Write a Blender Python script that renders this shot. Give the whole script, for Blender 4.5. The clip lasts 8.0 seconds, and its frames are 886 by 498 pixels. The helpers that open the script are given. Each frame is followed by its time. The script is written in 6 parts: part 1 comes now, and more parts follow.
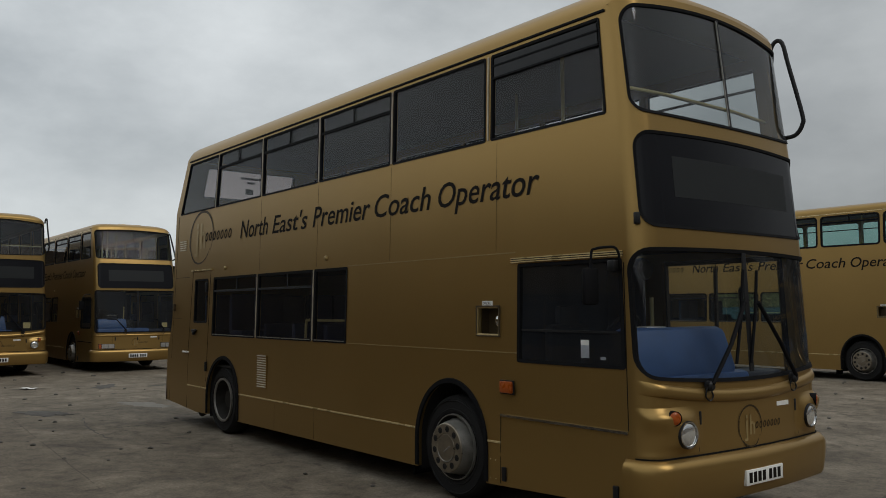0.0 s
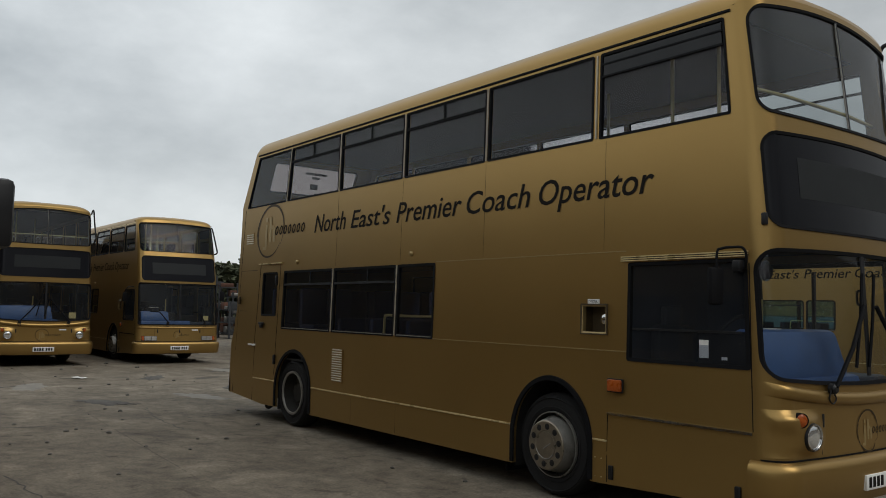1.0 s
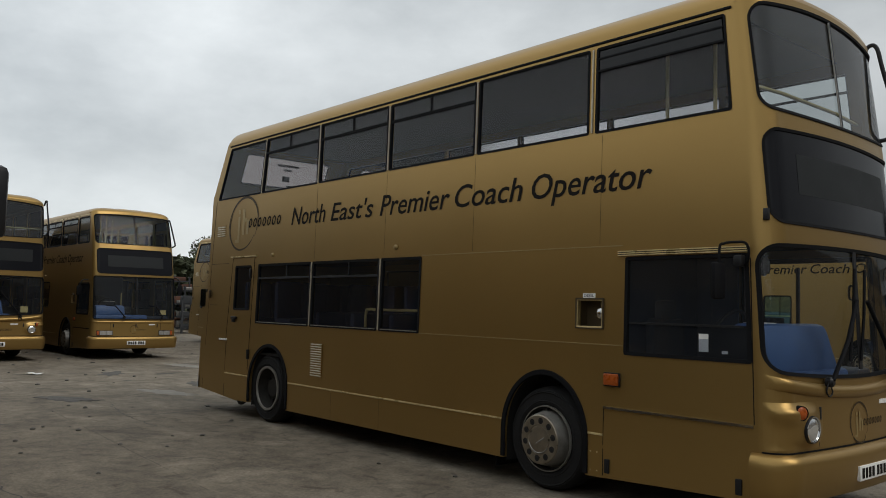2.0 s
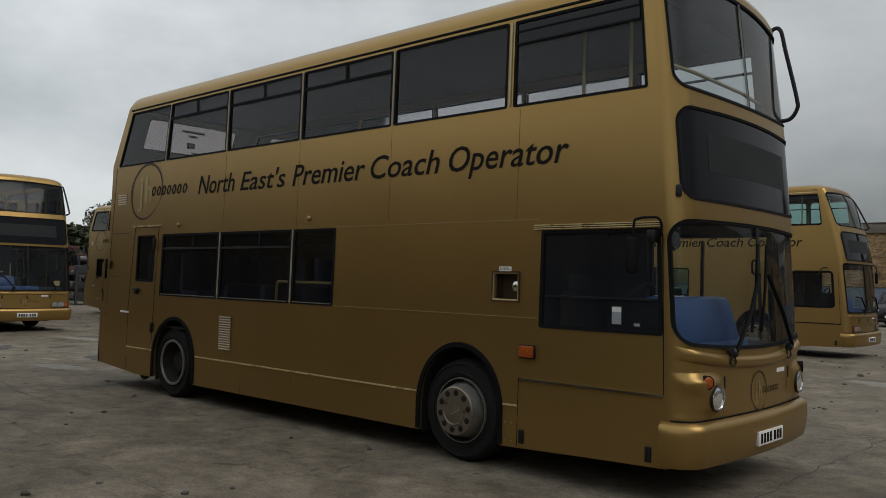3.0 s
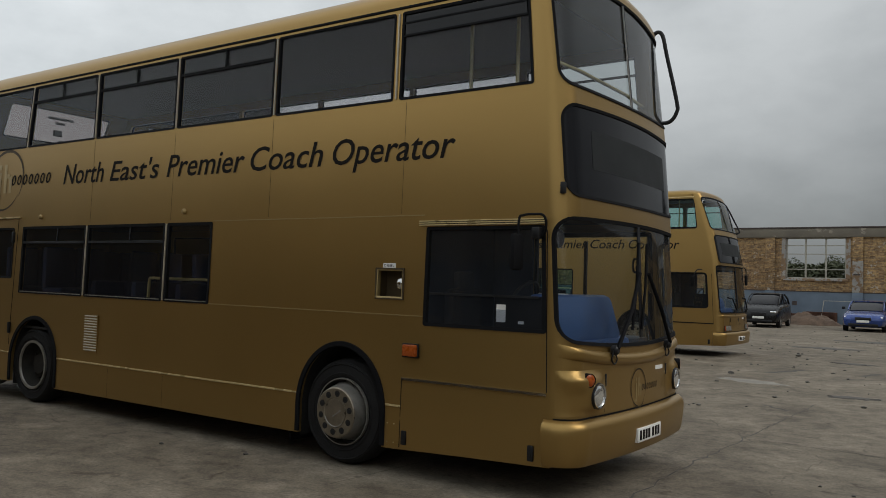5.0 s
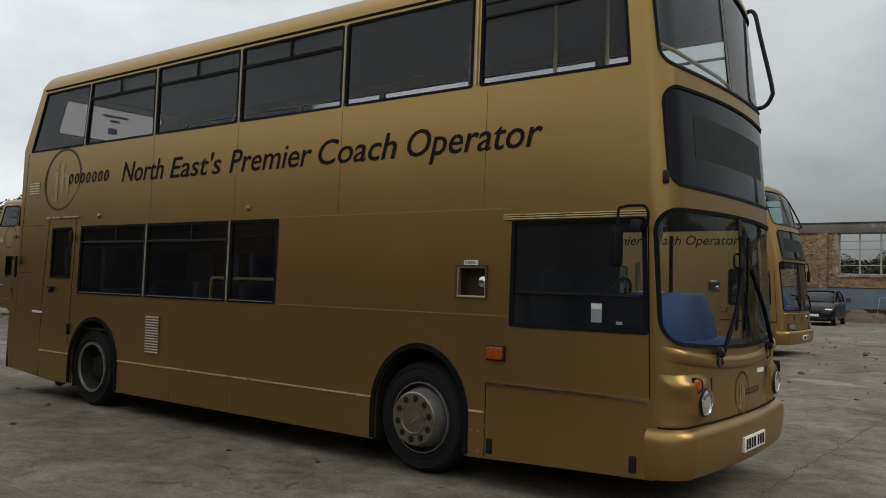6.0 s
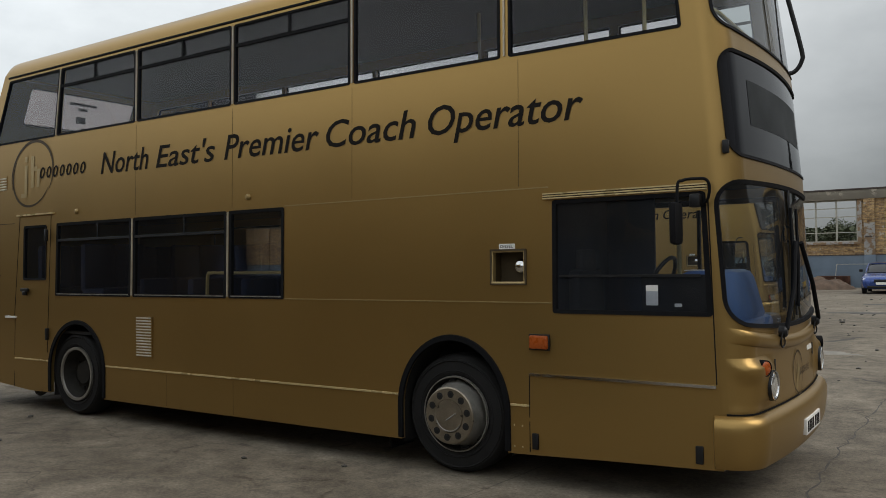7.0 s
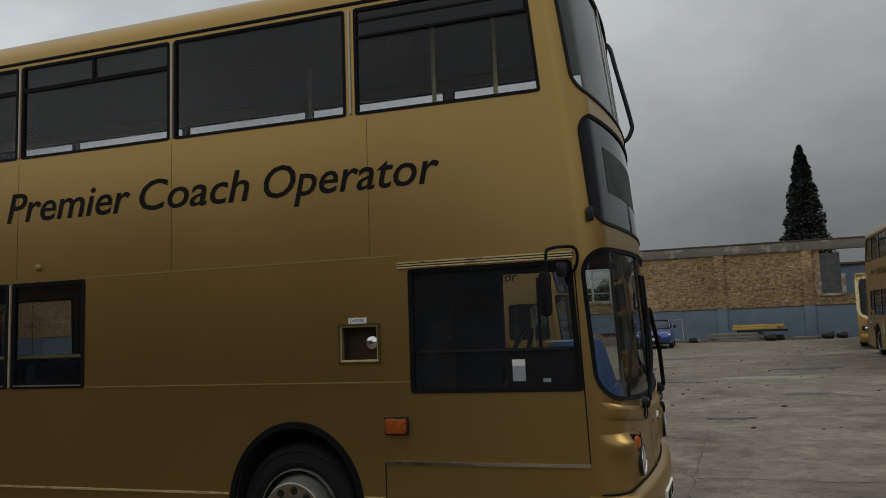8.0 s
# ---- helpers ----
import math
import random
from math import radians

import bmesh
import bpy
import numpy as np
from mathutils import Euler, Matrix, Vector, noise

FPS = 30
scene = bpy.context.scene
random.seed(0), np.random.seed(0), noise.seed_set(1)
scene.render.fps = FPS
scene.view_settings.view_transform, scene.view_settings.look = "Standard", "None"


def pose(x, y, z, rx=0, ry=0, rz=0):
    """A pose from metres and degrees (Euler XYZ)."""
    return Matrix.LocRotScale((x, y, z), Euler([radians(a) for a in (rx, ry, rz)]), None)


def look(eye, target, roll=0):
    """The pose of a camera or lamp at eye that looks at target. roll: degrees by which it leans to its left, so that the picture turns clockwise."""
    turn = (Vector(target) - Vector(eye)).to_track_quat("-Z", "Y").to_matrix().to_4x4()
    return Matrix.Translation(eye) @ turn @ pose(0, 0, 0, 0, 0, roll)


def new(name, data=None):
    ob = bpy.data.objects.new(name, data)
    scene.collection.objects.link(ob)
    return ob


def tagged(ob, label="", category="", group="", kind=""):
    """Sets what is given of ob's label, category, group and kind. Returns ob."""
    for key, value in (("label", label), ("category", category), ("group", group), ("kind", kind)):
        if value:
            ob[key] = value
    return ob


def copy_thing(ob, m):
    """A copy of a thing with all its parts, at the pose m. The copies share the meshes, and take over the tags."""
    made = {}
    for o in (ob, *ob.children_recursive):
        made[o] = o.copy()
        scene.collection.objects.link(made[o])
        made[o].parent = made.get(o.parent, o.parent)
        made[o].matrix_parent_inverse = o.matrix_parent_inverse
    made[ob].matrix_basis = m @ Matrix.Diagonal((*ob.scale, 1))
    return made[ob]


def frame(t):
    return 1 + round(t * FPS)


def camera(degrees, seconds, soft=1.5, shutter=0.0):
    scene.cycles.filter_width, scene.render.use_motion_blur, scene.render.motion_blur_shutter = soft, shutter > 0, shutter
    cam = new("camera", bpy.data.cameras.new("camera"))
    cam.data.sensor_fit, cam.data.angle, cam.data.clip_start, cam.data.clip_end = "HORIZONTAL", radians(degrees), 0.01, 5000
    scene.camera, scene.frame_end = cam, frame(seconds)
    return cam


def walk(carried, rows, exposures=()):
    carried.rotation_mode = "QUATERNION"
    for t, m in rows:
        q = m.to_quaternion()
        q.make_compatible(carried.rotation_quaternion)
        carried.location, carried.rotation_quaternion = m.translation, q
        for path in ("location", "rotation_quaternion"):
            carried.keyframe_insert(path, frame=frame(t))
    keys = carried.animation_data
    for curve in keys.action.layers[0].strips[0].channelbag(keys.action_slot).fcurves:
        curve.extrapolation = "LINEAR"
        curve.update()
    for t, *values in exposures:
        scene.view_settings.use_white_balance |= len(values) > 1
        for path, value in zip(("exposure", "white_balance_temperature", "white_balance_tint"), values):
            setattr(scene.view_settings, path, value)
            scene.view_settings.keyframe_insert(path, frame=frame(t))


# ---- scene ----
cam = camera(56.4, 8.0, 0.9)
PATH = [
    (0, (3.59, -4.866, 1.758), (2.026, -3.628, 1.902), -0.2),
    (0.3, (3.454, -5.197, 1.738), (1.864, -4.002, 1.945), 0.0),
    (0.5, (3.364, -5.418, 1.724), (1.759, -4.242, 1.93), 0.4),
    (0.8, (3.194, -5.488, 1.708), (1.595, -4.295, 1.858), 1.1),
    (1, (3.08, -5.535, 1.697), (1.497, -4.322, 1.845), 1.2),
    (1.2, (2.952, -5.603, 1.689), (1.385, -4.365, 1.8), 1.2),
    (2.3, (2.726, -5.855, 1.682), (1.244, -4.518, 1.818), 1.5),
    (2.5, (2.693, -5.873, 1.696), (1.234, -4.508, 1.778), 1.4),
    (2.8, (2.661, -5.851, 1.699), (1.265, -4.42, 1.754), 1.3),
    (3, (2.639, -5.837, 1.701), (1.29, -4.361, 1.773), 1.4),
    (3.3, (2.631, -5.802, 1.711), (1.343, -4.276, 1.84), 1.2),
    (3.5, (2.625, -5.778, 1.718), (1.369, -4.228, 1.865), 1.1),
    (3.8, (2.631, -5.753, 1.71), (1.436, -4.161, 1.908), 1.0),
    (4, (2.635, -5.736, 1.705), (1.456, -4.137, 1.93), 1.1),
    (4.3, (2.622, -5.738, 1.695), (1.461, -4.119, 1.873), 1.1),
    (4.5, (2.613, -5.739, 1.688), (1.463, -4.107, 1.801), 1.3),
    (4.7, (2.583, -5.723, 1.67), (1.449, -4.077, 1.758), 1.6),
    (5.8, (2.201, -5.428, 1.67), (1.007, -3.825, 1.736), 1.7),
    (6, (1.973, -5.52, 1.652), (0.763, -3.93, 1.728), 1.4),
    (6.3, (1.772, -5.549, 1.677), (0.536, -3.976, 1.685), 1.1),
    (6.5, (1.638, -5.568, 1.693), (0.402, -3.996, 1.704), 1.0),
    (6.8, (1.361, -5.53, 1.686), (0.135, -3.95, 1.727), 0.3),
    (7, (1.176, -5.505, 1.682), (0.06, -3.846, 1.717), -0.9),
    (7.2, (1.057, -5.505, 1.689), (0.047, -3.78, 1.771), -1.2),
    (7.5, (0.879, -5.504, 1.699), (0.04, -3.692, 1.808), -1.7),
    (7.7, (0.733, -5.394, 1.73), (0.011, -3.536, 1.894), -2.4),
    (8, (0.513, -5.23, 1.777), (-0.137, -3.347, 1.951), -2.4),
]
# the film camera's own brightening and darkening, in stops
LIGHT = [(0, -0.44), (0.5, -0.45), (1, -0.24), (1.2, -0.2), (2.3, -0.14), (2.5, -0.14), (3, -0.33), (3.5, -0.5), (4, -0.52), (4.5, -0.25), (4.7, -0.2), (5.8, -0.05), (6, -0.03), (6.5, 0.0), (7, 0.13), (7.5, 0.1), (8, -0.34)]
walk(cam, [(t, look(eye, target, roll)) for t, eye, target, roll in PATH], LIGHT)

# ---- world, light ----
world = bpy.data.worlds.new("overcast_sky")
scene.world = world
world.use_nodes = True
wn, wl = world.node_tree.nodes, world.node_tree.links
wn.clear()
w_out, w_bg = wn.new("ShaderNodeOutputWorld"), wn.new("ShaderNodeBackground")
w_sky = wn.new("ShaderNodeTexSky")
w_sky.sky_type, w_sky.sun_disc = "NISHITA", False
w_sky.sun_elevation, w_sky.sun_rotation = radians(46), radians(71)
w_tc, w_map = wn.new("ShaderNodeTexCoord"), wn.new("ShaderNodeMapping")
w_map.inputs["Scale"].default_value = (1.0, 1.0, 1.9)
w_n1, w_n2 = wn.new("ShaderNodeTexNoise"), wn.new("ShaderNodeTexNoise")
w_n1.inputs["Scale"].default_value, w_n1.inputs["Detail"].default_value, w_n1.inputs["Roughness"].default_value = 2.1, 7, 0.55
w_n2.inputs["Scale"].default_value, w_n2.inputs["Detail"].default_value = 0.8, 2
w_ramp = wn.new("ShaderNodeValToRGB")
w_ramp.color_ramp.elements[0].position, w_ramp.color_ramp.elements[0].color = 0.30, (0.54, 0.58, 0.595, 1)
w_ramp.color_ramp.elements[1].position, w_ramp.color_ramp.elements[1].color = 0.70, (1.18, 1.23, 1.24, 1)
w_add = wn.new("ShaderNodeMath")
w_add.operation = "MULTIPLY_ADD"
w_add.inputs[1].default_value, w_add.inputs[2].default_value = 1.0, -0.30
w_mixn = wn.new("ShaderNodeMath")
w_mixn.operation = "ADD"
w_half = wn.new("ShaderNodeMath")
w_half.operation = "MULTIPLY"
w_half.inputs[1].default_value = 0.6
w_mix = wn.new("ShaderNodeMixRGB")
w_mix.inputs[0].default_value = 0.985
wl.new(w_tc.outputs["Generated"], w_map.inputs["Vector"])
for n_ in (w_n1, w_n2):
    wl.new(w_map.outputs["Vector"], n_.inputs["Vector"])
wl.new(w_n1.outputs["Fac"], w_add.inputs[0])
wl.new(w_n2.outputs["Fac"], w_half.inputs[0])
wl.new(w_add.outputs[0], w_mixn.inputs[0])
wl.new(w_half.outputs[0], w_mixn.inputs[1])
wl.new(w_mixn.outputs[0], w_ramp.inputs["Fac"])
wl.new(w_sky.outputs["Color"], w_mix.inputs[1])
wl.new(w_ramp.outputs["Color"], w_mix.inputs[2])
# an overcast sky: brightest overhead, darker towards the horizon, paler towards the south-west
w_sep, w_up, w_side, w_sum = wn.new("ShaderNodeSeparateXYZ"), wn.new("ShaderNodeMath"), wn.new("ShaderNodeMath"), wn.new("ShaderNodeMath")
wl.new(w_tc.outputs["Generated"], w_sep.inputs[0])
w_up.operation, w_side.operation, w_sum.operation = "MULTIPLY_ADD", "MULTIPLY_ADD", "SUBTRACT"
w_up.use_clamp = False
w_up.inputs[1].default_value, w_up.inputs[2].default_value = 0.80, 0.48
w_side.inputs[1].default_value = 0.30
w_north = wn.new("ShaderNodeMath")
w_north.operation = "MULTIPLY"
w_north.inputs[1].default_value = 0.27
wl.new(w_sep.outputs["Y"], w_north.inputs[0])
wl.new(w_north.outputs[0], w_side.inputs[2])
wl.new(w_sep.outputs["Z"], w_up.inputs[0])
wl.new(w_sep.outputs["X"], w_side.inputs[0])
wl.new(w_up.outputs[0], w_sum.inputs[0])
wl.new(w_side.outputs[0], w_sum.inputs[1])
w_sc = wn.new("ShaderNodeVectorMath")
w_sc.operation = "SCALE"
wl.new(w_mix.outputs["Color"], w_sc.inputs[0])
wl.new(w_sum.outputs[0], w_sc.inputs["Scale"])
wl.new(w_sc.outputs[0], w_bg.inputs["Color"])
w_bg.inputs["Strength"].default_value = 1.0
wl.new(w_bg.outputs["Background"], w_out.inputs["Surface"])

sun = new("sun", bpy.data.lights.new("sun", "SUN"))
sun.data.energy, sun.data.angle, sun.data.color = 1.0, radians(32), (1.0, 0.97, 0.92)
sun.matrix_world = look((20, 7, 22), (0, 0, 0))

# ---- materials ----


def material(name, base, rough=0.5, metal=0.0, vary=0.12, scale=3.0, grain=0.0, grain_scale=120.0, coat=0.0, spec=0.5, rough_vary=0.08, per_object=0.0, bump_scale=None, wave=0.0):
    """A surface with variation at two scales and fine relief."""
    m = bpy.data.materials.new(name)
    m.use_nodes = True
    nt = m.node_tree
    n, l = nt.nodes, nt.links
    b = n["Principled BSDF"]
    tc = n.new("ShaderNodeTexCoord")
    big, small = n.new("ShaderNodeTexNoise"), n.new("ShaderNodeTexNoise")
    big.inputs["Scale"].default_value, big.inputs["Detail"].default_value = scale, 5
    small.inputs["Scale"].default_value, small.inputs["Detail"].default_value = grain_scale, 3
    l.new(tc.outputs["Object"], big.inputs["Vector"])
    l.new(tc.outputs["Object"], small.inputs["Vector"])
    mr = n.new("ShaderNodeMapRange")
    mr.inputs["From Min"].default_value, mr.inputs["From Max"].default_value = 0.3, 0.7
    mr.inputs["To Min"].default_value, mr.inputs["To Max"].default_value = 1 - vary, 1 + vary
    l.new(big.outputs["Fac"], mr.inputs["Value"])
    sm = n.new("ShaderNodeMapRange")
    sm.inputs["From Min"].default_value, sm.inputs["From Max"].default_value = 0.3, 0.7
    sm.inputs["To Min"].default_value, sm.inputs["To Max"].default_value = 1 - vary * 0.5, 1 + vary * 0.5
    l.new(small.outputs["Fac"], sm.inputs["Value"])
    mul = n.new("ShaderNodeMath")
    mul.operation = "MULTIPLY"
    l.new(mr.outputs[0], mul.inputs[0])
    l.new(sm.outputs[0], mul.inputs[1])
    last = mul
    if per_object:
        info, om = n.new("ShaderNodeObjectInfo"), n.new("ShaderNodeMapRange")
        om.inputs["To Min"].default_value, om.inputs["To Max"].default_value = 1 - per_object, 1 + per_object
        l.new(info.outputs["Random"], om.inputs["Value"])
        last = n.new("ShaderNodeMath")
        last.operation = "MULTIPLY"
        l.new(mul.outputs[0], last.inputs[0])
        l.new(om.outputs[0], last.inputs[1])
    sc = n.new("ShaderNodeVectorMath")
    sc.operation = "SCALE"
    sc.inputs[0].default_value = base
    l.new(last.outputs[0], sc.inputs["Scale"])
    l.new(sc.outputs[0], b.inputs["Base Color"])
    rr = n.new("ShaderNodeMapRange")
    rr.inputs["From Min"].default_value, rr.inputs["From Max"].default_value = 0.3, 0.7
    rr.inputs["To Min"].default_value, rr.inputs["To Max"].default_value = max(rough - rough_vary, 0.02), min(rough + rough_vary, 1)
    l.new(big.outputs["Fac"], rr.inputs["Value"])
    l.new(rr.outputs[0], b.inputs["Roughness"])
    b.inputs["Metallic"].default_value = metal
    b.inputs["Specular IOR Level"].default_value = spec
    b.inputs["Coat Weight"].default_value = coat
    b.inputs["Coat Roughness"].default_value = 0.12
    if grain:
        bp = n.new("ShaderNodeBump")
        bp.inputs["Strength"].default_value, bp.inputs["Distance"].default_value = grain, 0.01
        l.new((big if bump_scale else small).outputs["Fac"], bp.inputs["Height"])
        l.new(bp.outputs[0], b.inputs["Normal"])
        if wave:
            # panels that are not quite flat
            wv = n.new("ShaderNodeBump")
            wv.inputs["Strength"].default_value, wv.inputs["Distance"].default_value = wave, 0.02
            slow = n.new("ShaderNodeTexNoise")
            slow.inputs["Scale"].default_value, slow.inputs["Detail"].default_value = 0.9, 0
            l.new(tc.outputs["Object"], slow.inputs["Vector"])
            l.new(slow.outputs["Fac"], wv.inputs["Height"])
            l.new(wv.outputs[0], bp.inputs["Normal"])
    return m


def glass_material(name, tint, rough=0.01, ior=1.42, dirt=0.02):
    """A thin pane: what lies behind shows through the tint, the sky mirrors by Fresnel. dirt: strength of a pale film,
    part grime and part painted-in reflection haze.
    """
    m = bpy.data.materials.new(name)
    m.use_nodes = True
    n, l = m.node_tree.nodes, m.node_tree.links
    n.clear()
    out, mix, tr, gl, fr = (n.new("ShaderNode" + k) for k in ("OutputMaterial", "MixShader", "BsdfTransparent", "BsdfGlossy", "Fresnel"))
    tr.inputs["Color"].default_value = (*tint, 1)
    gl.inputs["Roughness"].default_value = rough
    tc, nz, bp = n.new("ShaderNodeTexCoord"), n.new("ShaderNodeTexNoise"), n.new("ShaderNodeBump")
    nz.inputs["Scale"].default_value = 1.3
    bp.inputs["Strength"].default_value, bp.inputs["Distance"].default_value = 0.05, 0.02
    l.new(tc.outputs["Object"], nz.inputs["Vector"])
    l.new(nz.outputs["Fac"], bp.inputs["Height"])
    l.new(bp.outputs[0], gl.inputs["Normal"])
    fr.inputs["IOR"].default_value = ior
    l.new(fr.outputs[0], mix.inputs[0])
    l.new(tr.outputs[0], mix.inputs[1])
    l.new(gl.outputs[0], mix.inputs[2])
    # pale diffuse film: grime plus a painted veil of reflected sky that lifts the blacks
    film, dust_veil = n.new("ShaderNodeMixShader"), n.new("ShaderNodeBsdfDiffuse")
    dust_veil.inputs["Color"].default_value = (0.42, 0.44, 0.47, 1)
    streak, spread = n.new("ShaderNodeTexNoise"), n.new("ShaderNodeMapRange")
    streak.inputs["Scale"].default_value, streak.inputs["Detail"].default_value = 2.2, 5
    l.new(tc.outputs["Object"], streak.inputs["Vector"])
    spread.inputs["From Min"].default_value, spread.inputs["From Max"].default_value = 0.3, 0.7
    spread.inputs["To Min"].default_value, spread.inputs["To Max"].default_value = dirt * 0.6, dirt * 1.4
    l.new(streak.outputs["Fac"], spread.inputs["Value"])
    l.new(spread.outputs[0], film.inputs[0])
    l.new(mix.outputs[0], film.inputs[1])
    l.new(dust_veil.outputs[0], film.inputs[2])
    l.new(film.outputs[0], out.inputs["Surface"])
    return m


GOLD = material("gold_paint", (0.315, 0.199, 0.065), 0.33, 0.72, 0.03, 1.2, 0.003, 300, coat=0.0, spec=0.4, rough_vary=0.015, wave=0.3)
GOLD_LINE = material("pale_gold_trim", (0.62, 0.49, 0.25), 0.3, 0.4, 0.08, 6)
RUBBER = material("black_rubber", (0.007, 0.007, 0.008), 0.7, 0, 0.2, 8, spec=0.10)
BLACK = material("black_plastic", (0.011, 0.011, 0.012), 0.45, 0, 0.15, 8, spec=0.28)
TYRE = material("tyre_rubber", (0.013, 0.0125, 0.0125), 0.85, 0, 0.25, 9, 0.2, 90, spec=0.25)
UNDER = material("sooty_underbody_and_hole_shade", (0.012, 0.011, 0.010), 0.9, 0, 0.3, 5)
STEEL = material("wheel_silver", (0.27, 0.255, 0.23), 0.42, 0.6, 0.18, 14)
CHROME = material("worn_chrome", (0.62, 0.62, 0.61), 0.16, 1.0, 0.1, 20)
HUB = material("bronze_hub_cover", (0.24, 0.205, 0.155), 0.35, 0.7, 0.2, 12)
WHITE = material("white_plastic", (0.75, 0.74, 0.70), 0.5, 0, 0.06, 8)
TRIM = material("pale_pillar_trim", (0.40, 0.35, 0.26), 0.45, 0.1, 0.15, 8)
SLAT = material("pale_vent_slat", (0.66, 0.60, 0.46), 0.45, 0.1, 0.1, 8)
AMBER = material("amber_lens", (0.33, 0.068, 0.010), 0.3, 0, 0.15, 30, coat=0.1, spec=0.3)
LENS = material("headlamp_reflector", (0.82, 0.83, 0.83), 0.10, 0.85, 0.1, 30, coat=0.6)
INK = material("dark_lettering", (0.012, 0.010, 0.008), 0.65, 0, 0.1, 10, spec=0.08)
LOGO = material("bronze_emblem", (0.05, 0.031, 0.012), 0.5, 0.2, 0.1, 10, spec=0.3)
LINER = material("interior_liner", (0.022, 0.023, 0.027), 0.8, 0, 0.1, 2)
# pale ceiling, toned down so that interior shade sits in its colour
CEIL_PALE = material("half_dimmed_ceiling_liner", (0.13, 0.15, 0.15), 0.8, 0, 0.08, 2)
FILLER = material("filler_recess_paint", (0.06, 0.040, 0.016), 0.6, 0.1, 0.2, 12)
# ceiling colour darkened to carry the dimness inside the bus
CEIL = material("dimmed_ceiling_liner", (0.032, 0.033, 0.035), 0.85, 0, 0.1, 2)
# rim colour darkened to hold the shade inside the wheel recess
DISH = material("shade_dark_rim_paint", (0.026, 0.024, 0.021), 0.7, 0.0, 0.3, 9, spec=0.15)
SEAT = material("seat_moquette", (0.012, 0.02, 0.055), 0.9, 0, 0.35, 30, 0.2, 200)
NAVY = material("navy_cab_panel", (0.012, 0.020, 0.040), 0.6, 0, 0.15, 4)
DASH = material("blue_vinyl", (0.05, 0.112, 0.28), 0.5, 0, 0.1, 6, 0.1, 150)
RAIL = material("yellow_rail", (0.50, 0.42, 0.20), 0.35, 0, 0.08, 10)
STROKE = material("emblem_gold", (0.36, 0.26, 0.11), 0.4, 0.4, 0.08, 10)
DISPLAY = material("display_panel", (0.022, 0.024, 0.025), 0.5, 0, 0.06, 2, spec=0.12)
GLASS = glass_material("tinted_glass", (0.70, 0.70, 0.71), ior=1.36, dirt=0.015)
GLASS_CAB = glass_material("cab_side_glass", (0.66, 0.69, 0.76), ior=1.36, dirt=0.03)
GLASS_CLEAR = glass_material("windscreen_glass", (0.80, 0.83, 0.82))
GLASS_TEAL = glass_material("pale_teal_glass", (0.60, 0.79, 0.76), ior=1.34, dirt=0.008)
# the stronger film here paints extra sky sheen onto the upper screen
GLASS_UPPER = glass_material("upper_windscreen_glass", (0.78, 0.85, 0.84), ior=1.72, dirt=0.042)
GLASS_REAR = glass_material("pinkish_rear_glass", (0.37, 0.325, 0.315))
GLASS_BLACK = material("black_glass", (0.008, 0.008, 0.010), 0.06, 0, 0.05, 2, spec=0.2, rough_vary=0.02)

# ---- mesh helpers ----
BASE = {}


def thing(name, at, label, category, group=""):
    ob = new(name)
    ob.empty_display_size = 0.3
    ob.location = at
    BASE[ob.name] = Matrix.Translation(-Vector(at))
    return tagged(ob, label, category, group)


def part(name, bm, mat, parent, label="", sharp=35):
    me = bpy.data.meshes.new(name)
    bmesh.ops.remove_doubles(bm, verts=bm.verts, dist=0.0002)
    for f in bm.faces:
        f.smooth = True
    for e in bm.edges:
        if len(e.link_faces) == 2 and e.calc_face_angle(0) > radians(sharp):
            e.smooth = False
    bm.to_mesh(me)
    bm.free()
    me.materials.append(mat)
    ob = new(name, me)
    if parent is not None:
        ob.parent = parent
        if parent.name in BASE:
            ob.matrix_parent_inverse = BASE[parent.name]
    if label:
        ob["label"] = label
    return ob


def box(bm, lo, hi, bevel=0.0):
    vs = bmesh.ops.create_cube(bm, size=1)["verts"]
    c, s = (Vector(lo) + Vector(hi)) / 2, Vector(hi) - Vector(lo)
    for v in vs:
        v.co = Vector((v.co.x * s.x, v.co.y * s.y, v.co.z * s.z)) + c
    if bevel:
        es = list({e for v in vs for e in v.link_edges})
        bmesh.ops.bevel(bm, geom=es, offset=bevel, segments=2, affect="EDGES", profile=0.5)
    return bm


def boxes(*spans, bevel=0.0):
    bm = bmesh.new()
    for lo, hi in spans:
        box(bm, lo, hi, bevel)
    return bm


def tube(points, r, n=10, closed=False, bm=None, scale=(1, 1)):
    """A round bar along points."""
    bm = bm or bmesh.new()
    pts = [Vector(p) for p in points]
    rings, side = [], None
    for i, p in enumerate(pts):
        a = pts[i - 1] if i or closed else p
        b = pts[(i + 1) % len(pts)] if i + 1 < len(pts) or closed else p
        d = (b - a).normalized()
        if side is None:
            side = d.orthogonal().normalized()
        side = (side - d * side.dot(d)).normalized()
        up = d.cross(side)
        rings.append([bm.verts.new(p + r * (math.cos(k * 2 * math.pi / n) * side * scale[0] + math.sin(k * 2 * math.pi / n) * up * scale[1])) for k in range(n)])
    for i in range(len(rings) - (0 if closed else 1)):
        a, b = rings[i], rings[(i + 1) % len(rings)]
        for k in range(n):
            bm.faces.new((a[k], a[(k + 1) % n], b[(k + 1) % n], b[k]))
    if not closed:
        bm.faces.new(rings[0][::-1])
        bm.faces.new(rings[-1])
    return bm


